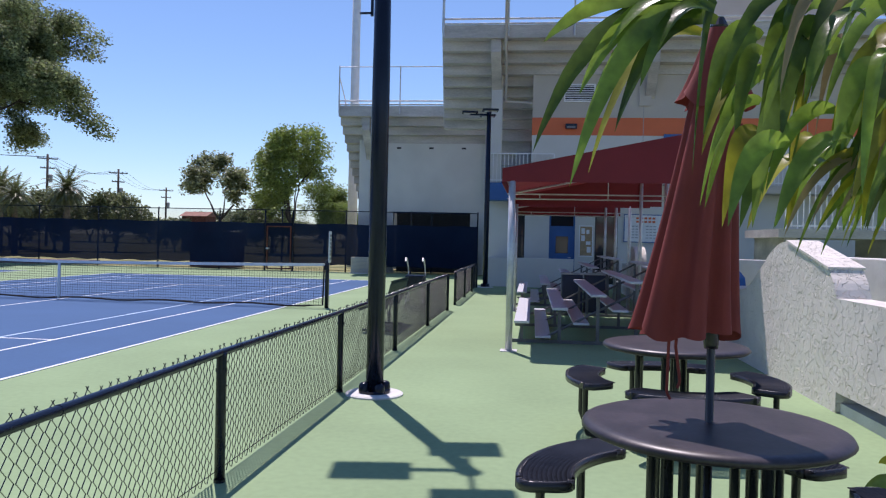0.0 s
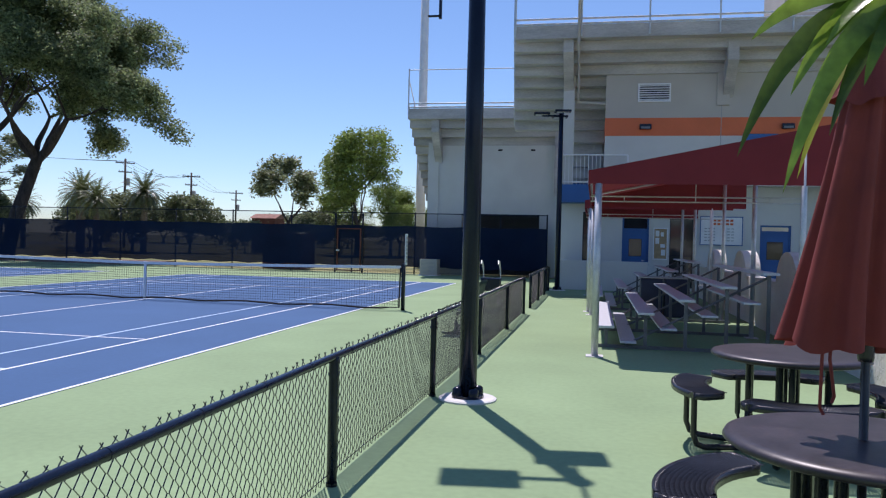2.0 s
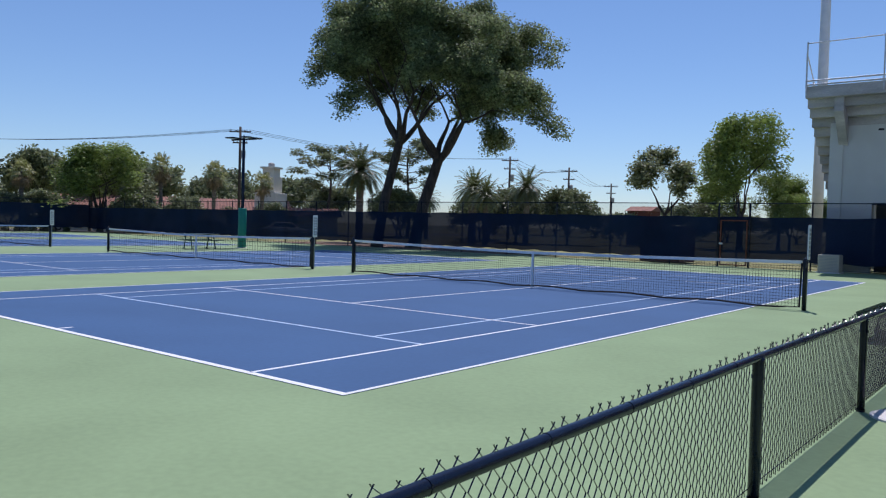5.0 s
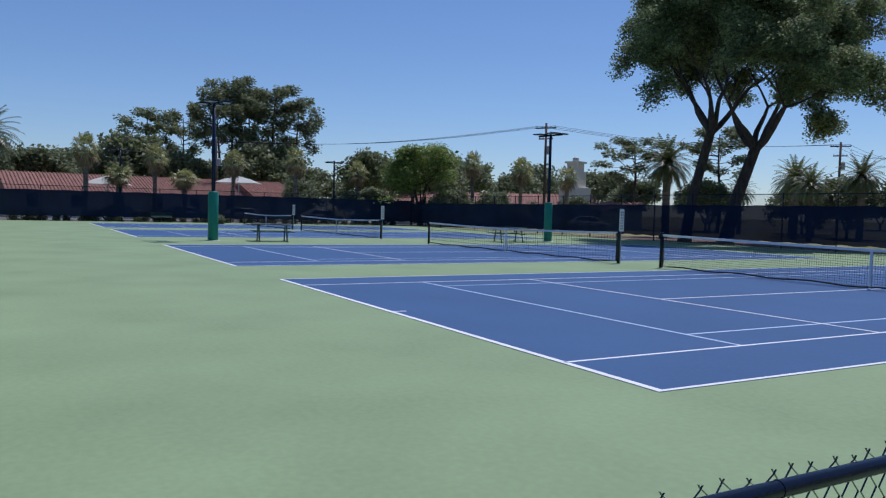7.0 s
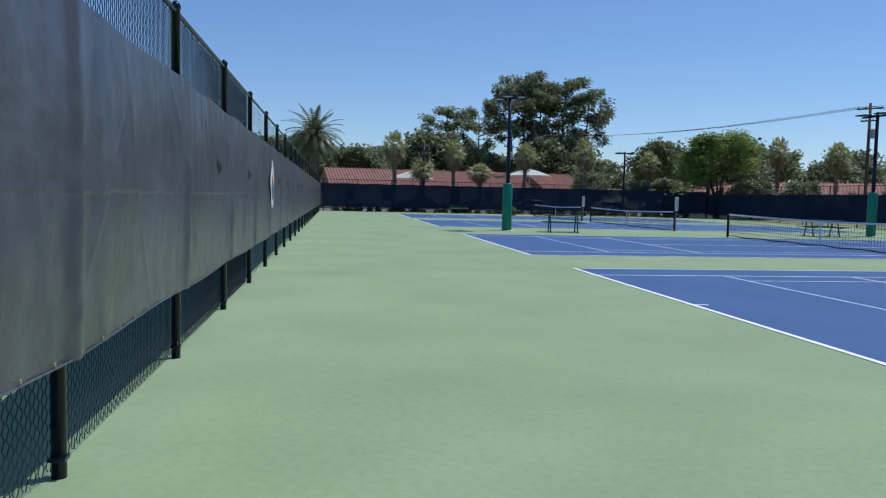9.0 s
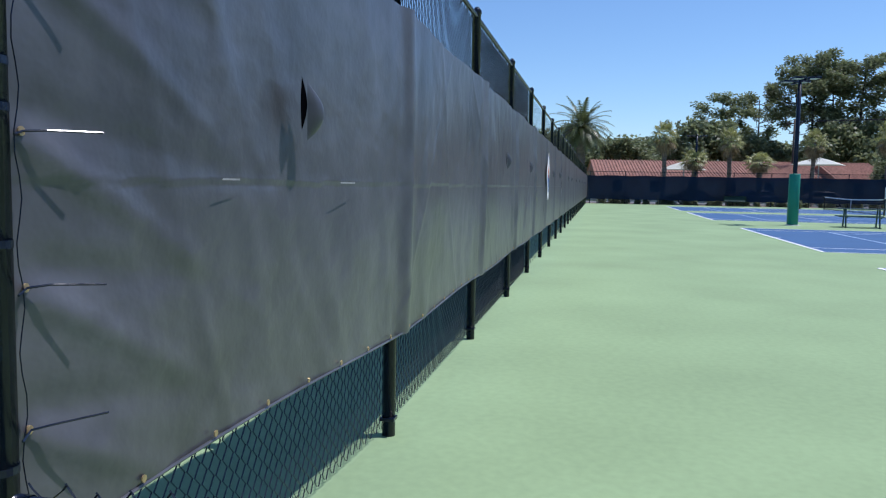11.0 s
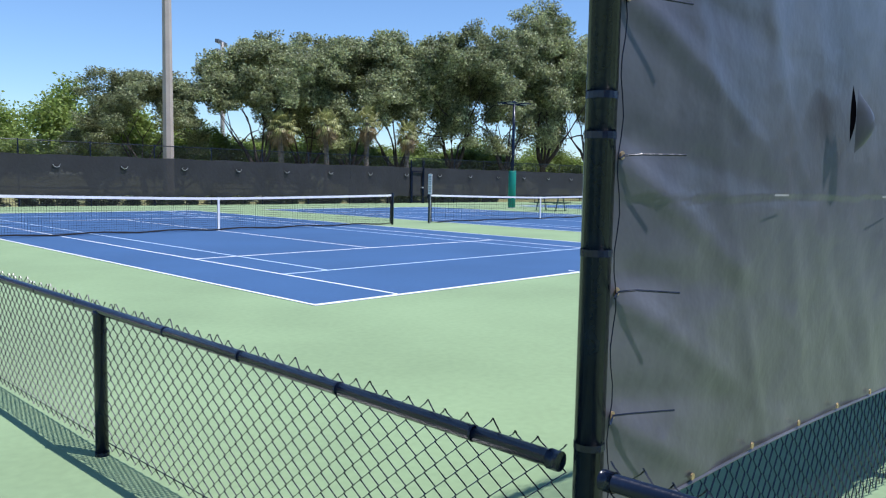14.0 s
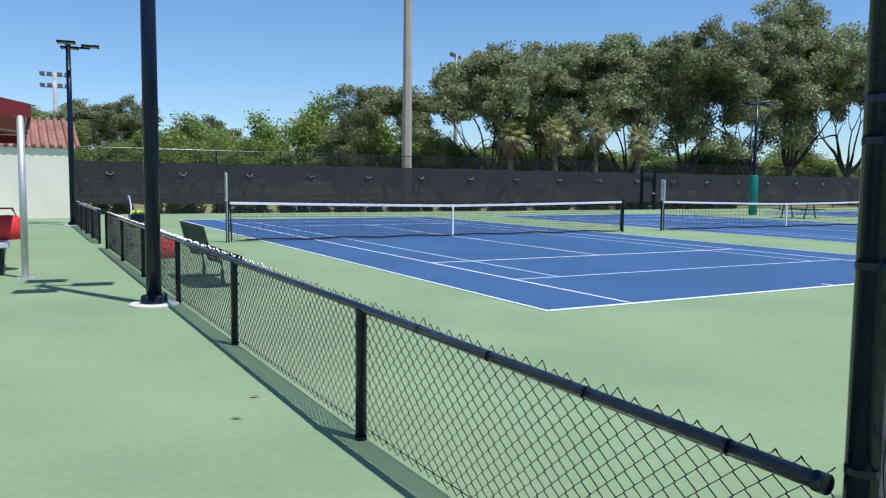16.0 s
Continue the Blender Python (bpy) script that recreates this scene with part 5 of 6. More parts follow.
# ==== trees ====
def leaf_mesh(name, centres, size, material, parent, seed, droop=0.0, long=1.6):
    """Many small pointed leaves, each a bent diamond of two faces."""
    r = np.random.RandomState(seed)
    c = np.asarray(centres, dtype=float)
    n = len(c)
    d = r.normal(size=(n, 3))
    d[:, 2] = d[:, 2] * 0.5 - droop
    d /= np.linalg.norm(d, axis=1)[:, None]
    u = np.cross(d, r.normal(size=(n, 3)) * np.array([0.55, 0.55, 1.0]))
    u /= np.linalg.norm(u, axis=1)[:, None]
    s = size * r.uniform(0.6, 1.35, size=(n, 1))
    v = np.stack([c - d * s * long * 0.5, c + u * s * 0.5, c + d * s * long * 0.5 - np.array([0, 0, 1]) * s * 0.15, c - u * s * 0.5], axis=1).reshape(-1, 3)
    me = bpy.data.meshes.new(name)
    me.vertices.add(4 * n)
    me.vertices.foreach_set("co", v.ravel())
    me.loops.add(4 * n)
    me.loops.foreach_set("vertex_index", np.arange(4 * n))
    me.polygons.add(n)
    me.polygons.foreach_set("loop_start", np.arange(0, 4 * n, 4))
    me.update(calc_edges=True)
    me.materials.append(material)
    ob = new(name, me)
    ob.parent = parent
    return ob


def grow(bm, p, d, length, r, level, rnd, tips, spread, up, twigs):
    pts, radii = [p.copy()], [r]
    n = 5
    for i in range(n):
        d = (d + Vector((rnd.gauss(0, 0.13), rnd.gauss(0, 0.13), rnd.gauss(0, 0.10) + up))).normalized()
        p = p + d * length / n
        pts.append(p.copy())
        radii.append(r * (1 - 0.5 * (i + 1) / n))
    sweep(bm, pts, radii, 8 if level > 1 else 5, cap=False)
    if level == 0:
        tips.extend((pts[2], pts[3], pts[4], pts[5]))
        return
    if level == 1:
        tips.extend((pts[2], pts[3], pts[4]))
    elif level == 2:
        tips.extend((pts[3], pts[4]))
    k = twigs if level < 3 else twigs - 1
    for i in range(k):
        a = i * math.tau / k + rnd.uniform(-0.5, 0.5)
        side = d.cross(Vector((0.3, 0.2, 1))).normalized()
        side = (side * math.cos(a) + d.cross(side) * math.sin(a))
        nd = (d * (1 - spread * 0.45) + side * spread * rnd.uniform(0.6, 1.1)).normalized()
        q = pts[-1] if i else pts[-1]
        if i >= 2:
            q = pts[rnd.choice((3, 4))]
        grow(bm, q, nd, length * rnd.uniform(0.62, 0.85), radii[-1] * 0.82, level - 1, rnd, tips, spread, up, twigs)


def broad_tree(name, label, x, y, height, radius, trunk_h, leafmat, leaves, size, seed, lean=(0, 0), levels=4, twigs=3, clump=0.8, forks=3, droop=0.0, r=None, base=0.0, gap=0.0):
    rnd = random.Random(seed)
    t = thing(name, label, "tree", (x, y, -0.06))
    bm = bmesh.new()
    r = r or height * 0.022
    top = Vector((lean[0], lean[1], trunk_h))
    sweep(bm, [(0, 0, 0), (lean[0] * 0.05, lean[1] * 0.05, 0.4), (lean[0] * 0.35, lean[1] * 0.35, trunk_h * 0.45), top], [r * 1.5, r * 1.1, r, r * 0.85], 12)
    tips = []
    for i in range(forks):
        a = i * math.tau / forks + rnd.uniform(-0.3, 0.3) + seed
        d = Vector((math.cos(a) * 0.75, math.sin(a) * 0.75, 0.8)).normalized()
        grow(bm, top - Vector((0, 0, 0.2)), d, (height - trunk_h) * 0.42, r * 0.62, levels - 1, rnd, tips, 0.75, 0.035, twigs)
    # the branches are scaled to fill the crown's outline
    T = np.array([tuple(p) for p in tips])
    hs = (height - trunk_h) / max(0.1, np.percentile(T[:, 2], 98) - trunk_h)
    rs = radius / max(0.1, np.percentile(np.hypot(T[:, 0] - lean[0], T[:, 1] - lean[1]), 95))

    def fit(v):
        if v[2] <= trunk_h:
            return v
        f = min(1.0, (v[2] - trunk_h) / (0.12 * height))
        return Vector((lean[0] + (v[0] - lean[0]) * (1 + (rs - 1) * f), lean[1] + (v[1] - lean[1]) * (1 + (rs - 1) * f), trunk_h + (v[2] - trunk_h) * hs))

    for v in bm.verts:
        v.co = fit(v.co)
    trunk = part("trunk", bm, BARK, t, "dark rough bark", True)
    T = np.array([tuple(fit(Vector(p))) for p in T])
    rs2 = np.random.RandomState(seed)
    if gap:
        T = T[rs2.uniform(size=len(T)) > gap]
    if base:
        T = T[T[:, 2] > base]
    c = T[rs2.randint(len(T), size=leaves)] + np.clip(rs2.normal(size=(leaves, 3)), -1.45, 1.45) * np.array([clump, clump, clump * 0.6])
    leaf_mesh("crown", c, size, leafmat, t, seed, droop)
    return t


broad_tree("oak_tree", "tall dark live oak with a spreading crown", -30.1, 32.1, 15.6, 6.6, 7.0, OAKL, 150000, 0.105, 3, (1.3, 0.6), 5, 3, 0.44, 6, r=0.31, gap=0.12)
broad_tree("oak_tree", "leaning dark live oak with a spreading crown", -28.2, 33.6, 15.4, 7.2, 6.0, OAKL, 165000, 0.105, 8, (1.2, 1.0), 5, 3, 0.44, 6, r=0.37, gap=0.12)

FAR = broad_tree("broadleaf_tree", "bright green broadleaf tree beyond the fence", -17.7, 67.0, 11.7, 3.5, 3.2, LIGHTL, 22000, 0.16, 21, (0, 0), 4, 3, 0.55, 5)
broad_tree("broadleaf_tree", "airy yellow-green tree beyond the fence", -25.8, 69.2, 9.6, 3.8, 3.4, OAKF, 11000, 0.18, 25, (0, 0), 4, 3, 0.42, 3)
ROW = broad_tree("live_oak", "broad grey-green live oak in a row behind the fence", -33.0, -52.4, 12.0, 5.4, 2.4, OAKF, 70000, 0.125, 31, (0.5, 0), 5, 3, 0.40, 6, droop=0.35, base=3.9, gap=0.5)
ROW2 = broad_tree("live_oak", "broad grey-green live oak in a row behind the fence", -41.7, -50.5, 13.6, 5.8, 2.6, OAKF, 70000, 0.125, 37, (-0.4, 0.3), 5, 3, 0.40, 6, droop=0.35, base=4.1, gap=0.5)
BUSH = broad_tree("hedge_tree", "dense green shrubby tree", -16.6, -61.3, 7.0, 4.0, 0.8, LIGHTL, 24000, 0.16, 41, (0, 0), 4, 3, 0.6, 5)
DARKB = broad_tree("woodland_tree", "dark green woodland tree in the distance", -80, 40, 8.5, 5.0, 1.5, PINEL, 8000, 0.33, 45, (0, 0), 4, 3, 0.7, 5)


def pine(x, y, height, seed):
    """A slash pine: long bare trunk, crooked limbs and flat tufts of needles with sky between them."""
    rnd = random.Random(seed)
    rs = np.random.RandomState(seed)
    t = thing("pine_tree", "tall slender pine with a high open crown", "tree", (x, y, -0.06))
    bm = bmesh.new()
    sweep(bm, [(0.25 * math.sin(k * 0.5), 0.15 * math.sin(k * 0.8), height * k / 10) for k in range(11)], [0.26 * (1 - 0.8 * k / 10) for k in range(11)], 8)
    tufts = []
    for k in range(22):
        f = rnd.uniform(0.5, 0.99)
        a, l = k * 2.399 + rnd.uniform(-0.4, 0.4), (1.0 + 2.9 * math.sin(math.pi * (1.02 - f) / 0.62) ** 0.8) * rnd.uniform(0.7, 1.15)
        p = Vector((0.25 * math.sin(f * 5), 0.15 * math.sin(f * 8), height * f))
        d = Vector((math.cos(a), math.sin(a), 0))
        pts = [p, p + d * l * 0.45 + Vector((0, 0, 0.10 * l)), p + d * l + Vector((0, 0, rnd.uniform(0.25, 0.75) * l))]
        sweep(bm, pts, [0.07, 0.05, 0.025], 5, cap=False)
        for q, c in ((pts[2], 1.0), (pts[1].lerp(pts[2], 0.55), 0.7), (pts[2] + d.cross(Vector((0, 0, 1))) * rnd.uniform(-0.9, 0.9), 0.7)):
            n = int(120 * c)
            tufts.append(np.array(q) + np.clip(rs.normal(size=(n, 3)), -1.5, 1.5) * np.array([0.55, 0.55, 0.46]) * c + np.array([0, 0, 0.15]))
    part("trunk", bm, BARK, t, "", True)
    leaf_mesh("crown", np.concatenate(tufts), 0.21, PINEL, t, seed, 0.0, 1.9)
    return t


PINE = pine(-102, 21.4, 18.0, 51)
SHRUB = broad_tree("shrub", "small dark clipped shrub by the fence", -60.2, 10, 0.75, 0.42, 0.15, PINEL, 900, 0.10, 55, (0, 0), 3, 3, 0.10, 4, r=0.03)


def again(src, x, y, k=1.0, kz=None, turn=0, label="", z=-0.06):
    o = copy_thing(src, pose(x, y, z, 0, 0, turn))
    o.scale = (k, k, kz or k)
    if label:
        o["label"] = label
    return o


# row of live oaks behind the south fence
for i, (x, y, k, kz, src) in enumerate(((-17.3, -54.3, 0.72, 0.66, ROW), (-24.3, -52.3, 0.9, 0.80, ROW2), (-28.7, -53.4, 0.92, 0.86, ROW), (-37.7, -53.0, 1.0, 0.98, ROW), (-49.7, -51.2, 1.06, 1.10, ROW), (-55.7, -51.2, 1.06, 1.18, ROW2), (-63.7, -50.3, 1.1, 1.2, ROW), (-71.1, -47.2, 1.1, 1.1, ROW2))):
    again(src, x, y, k, kz * (1.0 if i < 3 else 1.06), 47 * i + 20)
# green shrubs and small trees further along
for i, (x, y, k) in enumerate(((-11.6, -66.2, 0.65), (-19.6, -66.3, 0.8), (-8.5, -73.2, 0.85), (-13.0, -76.2, 1.0), (-5.5, -68.1, 0.8), (-3.1, -66.1, 0.72), (0.4, -66.1, 0.7), (3.9, -66.0, 0.75), (-23.6, -58.3, 0.75), (-30.6, -60.4, 0.7), (-38.6, -58.5, 0.65), (-46.6, -60.6, 0.65), (8.4, -62.0, 0.8), (-15.6, -58.3, 0.65))):
    again(BUSH, x, y, k, k * (0.95 + 0.1 * math.sin(i * 2.1)), 61 * i)
for i, (x, y, k) in enumerate(((-2.6, -82.1, 0.72), (0.1, -84.1, 0.7), (2.7, -88.1, 0.66), (-11.9, -84.2, 0.62))):
    again(ROW2, x, y, k, k * 0.88, 40 + 80 * i, "mossy grey-green tree beyond the fence")
# trees north of the courts
for i, (x, y, k) in enumerate(((-13.8, 68.5, 0.42), (-20.8, 70.6, 0.55), (-10.8, 71.4, 0.4), (-15.8, 72.5, 0.6))):
    again(FAR, x, y, k * 1.1, k, 70 * i)
for i, (x, y, k) in enumerate(((-36.0, 57.8, 0.62), (-31.4, 59.7, 0.55), (-41.4, 60.9, 0.6), (-46.3, 66.9, 0.6), (-29.3, 66.7, 0.36), (-23.2, 78.6, 0.4), (-32.2, 80.7, 0.42), (-39.1, 84.8, 0.4), (-8.2, 78.4, 0.5), (-54.4, 61.0, 0.62), (-59.3, 67.1, 0.7), (-65.4, 61.2, 0.7), (-51.3, 73.0, 0.6))):
    again(DARKB, x, y, k, k * (0.95 + 0.12 * math.sin(i * 1.7)), 53 * i)
# far woods that close the view
for i in range(18):
    again(DARKB, -95 + i * 7.4, -98 - 6 * math.sin(i * 1.9), 1.1, 0.62 + 0.1 * math.sin(i * 1.3), 41 * i)
for i in range(16):
    again(BUSH, -78 + i * 3.6, -63 - 2 * math.sin(i * 1.9), 1.1, 0.68 + 0.12 * math.sin(i * 1.3), 41 * i)
for i in range(18):
    again(DARKB, -90 + i * 8.6, 132 + 6 * math.sin(i * 1.9), 1.1, 0.62 + 0.12 * math.sin(i * 1.7), 41 * i)
# west side: woodland, pines, round tree
for i in range(22):
    y = -30 + i * 5.4
    again(DARKB, -104 - 7 * math.sin(i * 2.3), y, 1.0 + 0.12 * math.sin(i * 1.3), 1.0 + 0.16 * math.sin(i * 1.9 + 1), 37 * i)
for i, (x, y, k, kz) in enumerate(((-102.3, 27.2, 1.25, 0.97), (-104, 24.3, 0.9, 0.95), (-109, 11.5, 0.95, 0.77), (-111, 16.4, 0.8, 0.78), (-99, 29.4, 0.9, 0.85), (-54.4, 62.8, 0.85, 0.60), (-101, 19.2, 1.0, 0.9), (-62.5, 58, 1.0, 0.55))):
    again(PINE, x, y, k, kz, 73 * i)
again(FAR, -66.1, 32.0, 1.05, 0.68, 30, "round bright green tree beyond the fence")
for i, (x, y, k) in enumerate(((-64, 34.5, 0.5), (-69, 25, 0.45), (-71, 29, 0.5), (-66, 41, 0.5), (-68, 36.5, 0.5))):
    again(DARKB, x, y, k * 0.9, k * 0.85, 67 * i)
for i in range(34):
    again(SHRUB, -66.0 + 0.2 * math.sin(i * 1.7), -5 + i * 1.02 + 0.2 * math.sin(i * 2.9), 0.9 + 0.25 * math.sin(i * 1.3), None, 50 * i)
for i in range(40):
    again(SHRUB, 2.0 - i * 1.05 + 0.2 * math.sin(i * 2.1), -43.2 + 0.1 * math.sin(i), 1.0 + 0.25 * math.sin(i * 1.9), 0.85, 50 * i)


for i, (x, y, k) in enumerate(((-78, -9, 0.5), (-78, 23, 0.5), (-66, 47, 0.42), (-60, 47.5, 0.4))):
    again(DARKB, x, y, k, k * (0.9 + 0.15 * math.sin(i * 2.2)), 51 * i)


# ==== palms ====
def date_palm(x, y, height, spread, seed):
    rnd = random.Random(seed)
    t = thing("date_palm", "feathery date palm with a thick rough trunk", "palm", (x, y, -0.06), group="date palms")
    h = height - spread * 0.45
    bm = bmesh.new()
    sweep(bm, [(0, 0, h * k / 12) for k in range(13)], [0.27 * (1 + (0.14 if k % 2 else 0)) * (1.15 if k > 10 else 1) for k in range(13)], 10)
    part("trunk", bm, PALMB, t, "", True)
    verts, faces = [], []
    for i in range(78):
        a = i * 2.399
        e = math.radians(80 - 112 * (i / 78) ** 0.9)
        l = spread * rnd.uniform(0.9, 1.12)
        p = Vector((0, 0, h))
        d = Vector((math.cos(a) * math.cos(e), math.sin(a) * math.cos(e), math.sin(e)))
        side = Vector((-math.sin(a), math.cos(a), 0))
        n = 16
        for k in range(n):
            q = p + d * l / n
            w = 0.34 * spread / 2.4 * math.sin(math.pi * (0.12 + 0.86 * k / n)) ** 0.7
            for s in (-1, 1):
                tip = p + side * s * w + d * 0.22 + Vector((0, 0, -0.06 - 0.02 * k / n))
                b = len(verts)
                verts.extend([tuple(p), tuple(p + d * 0.13), tuple(tip)])
                faces.append((b, b + 1, b + 2))
            b = len(verts)
            verts.extend([tuple(p - side * 0.02), tuple(p + side * 0.02), tuple(q + side * 0.015), tuple(q - side * 0.015)])
            faces.append((b, b + 1, b + 2, b + 3))
            p = q
            d = (d + Vector((0, 0, -0.068 * (1 + 0.5 * math.cos(e))))).normalized()
    raw("fronds", verts, faces, PALML, t, "grey-green feather fronds")
    return t


def sabal_palm(x, y, height, seed, k=1.0):
    rnd = random.Random(seed)
    t = thing("sabal_palm", "cabbage palm with fan leaves and a pale trunk", "palm", (x, y, -0.06), group="cabbage palms")
    h = height - 0.9 * k
    bm = bmesh.new()
    sweep(bm, [(0.04 * math.sin(j), 0, h * j / 10) for j in range(11)], [0.17 * (1 + (0.2 if j % 2 else 0)) for j in range(11)], 9)
    part("trunk", bm, PALMB, t, "", True)
    for nm, mt, count, e0, e1 in (("fan_leaves", SABL, 30, 75, -35), ("dead_leaves", DEADL, 16, -25, -80)):
        verts, faces = [], []
        for i in range(count):
            a = i * 2.399 + rnd.uniform(-0.2, 0.2)
            e = math.radians(e0 + (e1 - e0) * i / count)
            d = Vector((math.cos(a) * math.cos(e), math.sin(a) * math.cos(e), math.sin(e)))
            side = Vector((-math.sin(a), math.cos(a), 0))
            up = side.cross(d)
            st = Vector((0, 0, h)) + d * rnd.uniform(0.55, 1.0) * k
            b = len(verts)
            verts.extend([(0, 0, h), tuple(Vector((0, 0, h + 0.03))), tuple(st)])
            faces.append((b, b + 1, b + 2))
            for m in range(13):
                f = math.radians(-105 + 210 * m / 12)
                dd = d * math.cos(f) + side * math.sin(f) - up * 0.1
                l = 0.74 * k * (0.7 + 0.3 * math.cos(f)) * rnd.uniform(0.85, 1.1)
                w = dd.cross(up).normalized() * 0.05 * k
                mid = st + dd * l * 0.55
                b = len(verts)
                verts.extend([tuple(st), tuple(mid + w), tuple(st + dd * l + Vector((0, 0, -0.36 * k))), tuple(mid - w)])
                faces.append((b, b + 1, b + 2, b + 3))
        raw(nm, verts, faces, mt, t)
    return t


DP = date_palm(-37.4, 37.8, 6.6, 2.4, 1)
for i, (x, y, k) in enumerate(((-35.7, 50.4, 0.88), (-32.9, 54.7, 0.93), (-39.9, 55.7, 0.88), (-32.1, 47.2, 0.75), (-50.0, 61.0, 0.8))):
    again(DP, x, y, k, None, 65 * i)
again(DP, -67.5, -7.0, 1.4, 1.25, 25)
SP = sabal_palm(-23.0, -47.4, 5.6, 4, 0.85)
for i, (x, y, k, kz) in enumerate(((-26.0, -46.6, 1.08, 1.06), (-29.2, -46.3, 1.08, 1.12), (-33.0, -46.3, 1.08, 1.0), (-66.9, 0.4, 1.05, 1.28), (-69.2, 6.3, 1, 1.22), (-70.8, 13.8, 1, 1.22), (-69.1, 19.5, 1, 1.32), (-68.8, 26.0, 1, 1.12), (-68.0, 39.4, 1, 1.42), (-61.0, 41.0, 1, 1.26), (-54.3, 41.7, 1, 1.06), (-66.8, 3.0, 1.2, 0.85), (-67.4, 8.6, 1.2, 0.82), (-70, 33, 1.0, 1.1))):
    again(SP, x, y, k * (1.02 if x < -50 else 0.78), kz, 77 * i)


# ==== utility poles, masts and wires ====
def utility_pole(x, y, h, turn):
    p = thing("utility_pole", "weathered wooden utility pole with crossarms", "utility pole", (x, y, -0.06), turn, "utility poles")
    part("pole", lathe([(0.17, 0), (0.12, h)], 10), WOOD, p, "", True)
    for z, w in ((h - 0.5, 1.1), (h - 1.6, 0.75)):
        arm = part("crossarm", boxes(((-w, -0.06, z - 0.06), (w, 0.06, z + 0.06))), WOOD, p)
        for s in (-0.9, -0.4, 0.4, 0.9):
            part("insulator", lathe([(0.04, z + 0.06), (0.05, z + 0.13), (0.02, z + 0.2)], 8, c=(s * w, 0)), GREYP, arm)
    part("transformer", lathe([(0.2, h - 3.2), (0.22, h - 3.1), (0.22, h - 2.4), (0.1, h - 2.3)], 10, c=(0.35, 0)), GREYP, p)


POLES = [(-59.6, 43.0, 10.9), (-50.8, 78.6, 10.7), (-46.7, 86.8, 9.8), (-52.8, 111.8, 9.2), (-88, 16, 9.5)]
for x, y, h in POLES:
    utility_pole(x, y, h, 35)
for a, b in ((0, 1), (1, 2), (2, 3), (0, 4)):
    w = thing("overhead_wire", "thin dark overhead wires between the poles", "wire", (0, 0, 0), group="overhead wires")
    for off in (-0.9, 0.0, 0.9):
        pa, pb = Vector((POLES[a][0] + off * 0.8, POLES[a][1] + off * 0.6, POLES[a][2] - 0.35)), Vector((POLES[b][0] + off * 0.8, POLES[b][1] + off * 0.6, POLES[b][2] - 0.35))
        part("strand", sweep(bmesh.new(), [pa.lerp(pb, k / 12) - Vector((0, 0, 1.0 * math.sin(math.pi * k / 12))) for k in range(13)], 0.016, 4), BLACK, w)
mast = part("concrete_mast", lathe([(0.33, -0.06), (0.27, 9), (0.22, 20)], 8, c=(-15.2, -46.9)), TANC, None, "tall tan concrete lighting mast")
mast["category"] = "mast"


def flood_mast(x, y, h, turn, k):
    f = thing("floodlight_mast", "concrete mast with rows of floodlights", "floodlight", (x, y, -0.06), turn, "floodlight masts")
    part("pole", lathe([(0.3, 0), (0.17, h)], 10), CONC, f, "", True)
    for z in (h - 0.3, h - 1.4):
        arm = part("arm", boxes(((-1.6 * k, -0.06, z - 0.06), (1.6 * k, 0.06, z + 0.06))), GREYP, f)
        for s in (-1.45, -0.6, 0.6, 1.45):
            part("floodlight", boxes(((s * k - 0.3 * k, -0.35 * k, z + 0.02), (s * k + 0.3 * k, 0.1, z + 0.5 * k)), bevel=0.05 * k), STEELD, arm)


flood_mast(-42.0, -87.8, 17.2, 40, 0.85)
flood_mast(1.7, -90.4, 12.0, 0, 0.75)
fp = thing("flagpole", "white flagpole with a limp red and white flag", "flagpole", (-12.6, -78.2, -0.06))
part("pole", lathe([(0.06, 0), (0.03, 6.2)], 8), WHITE, fp)
raw("flag", [(0.05 + 0.16 * i + 0.03 * math.sin(j), 0.1 * math.sin(i * 1.5 + j * 0.4), 4.0 + 0.2 * j + 0.1 * i) for i in range(4) for j in range(9)], [(i * 9 + j, i * 9 + j + 1, i * 9 + j + 10, i * 9 + j + 9) for i in range(3) for j in range(8)], REDP, fp, "", True)


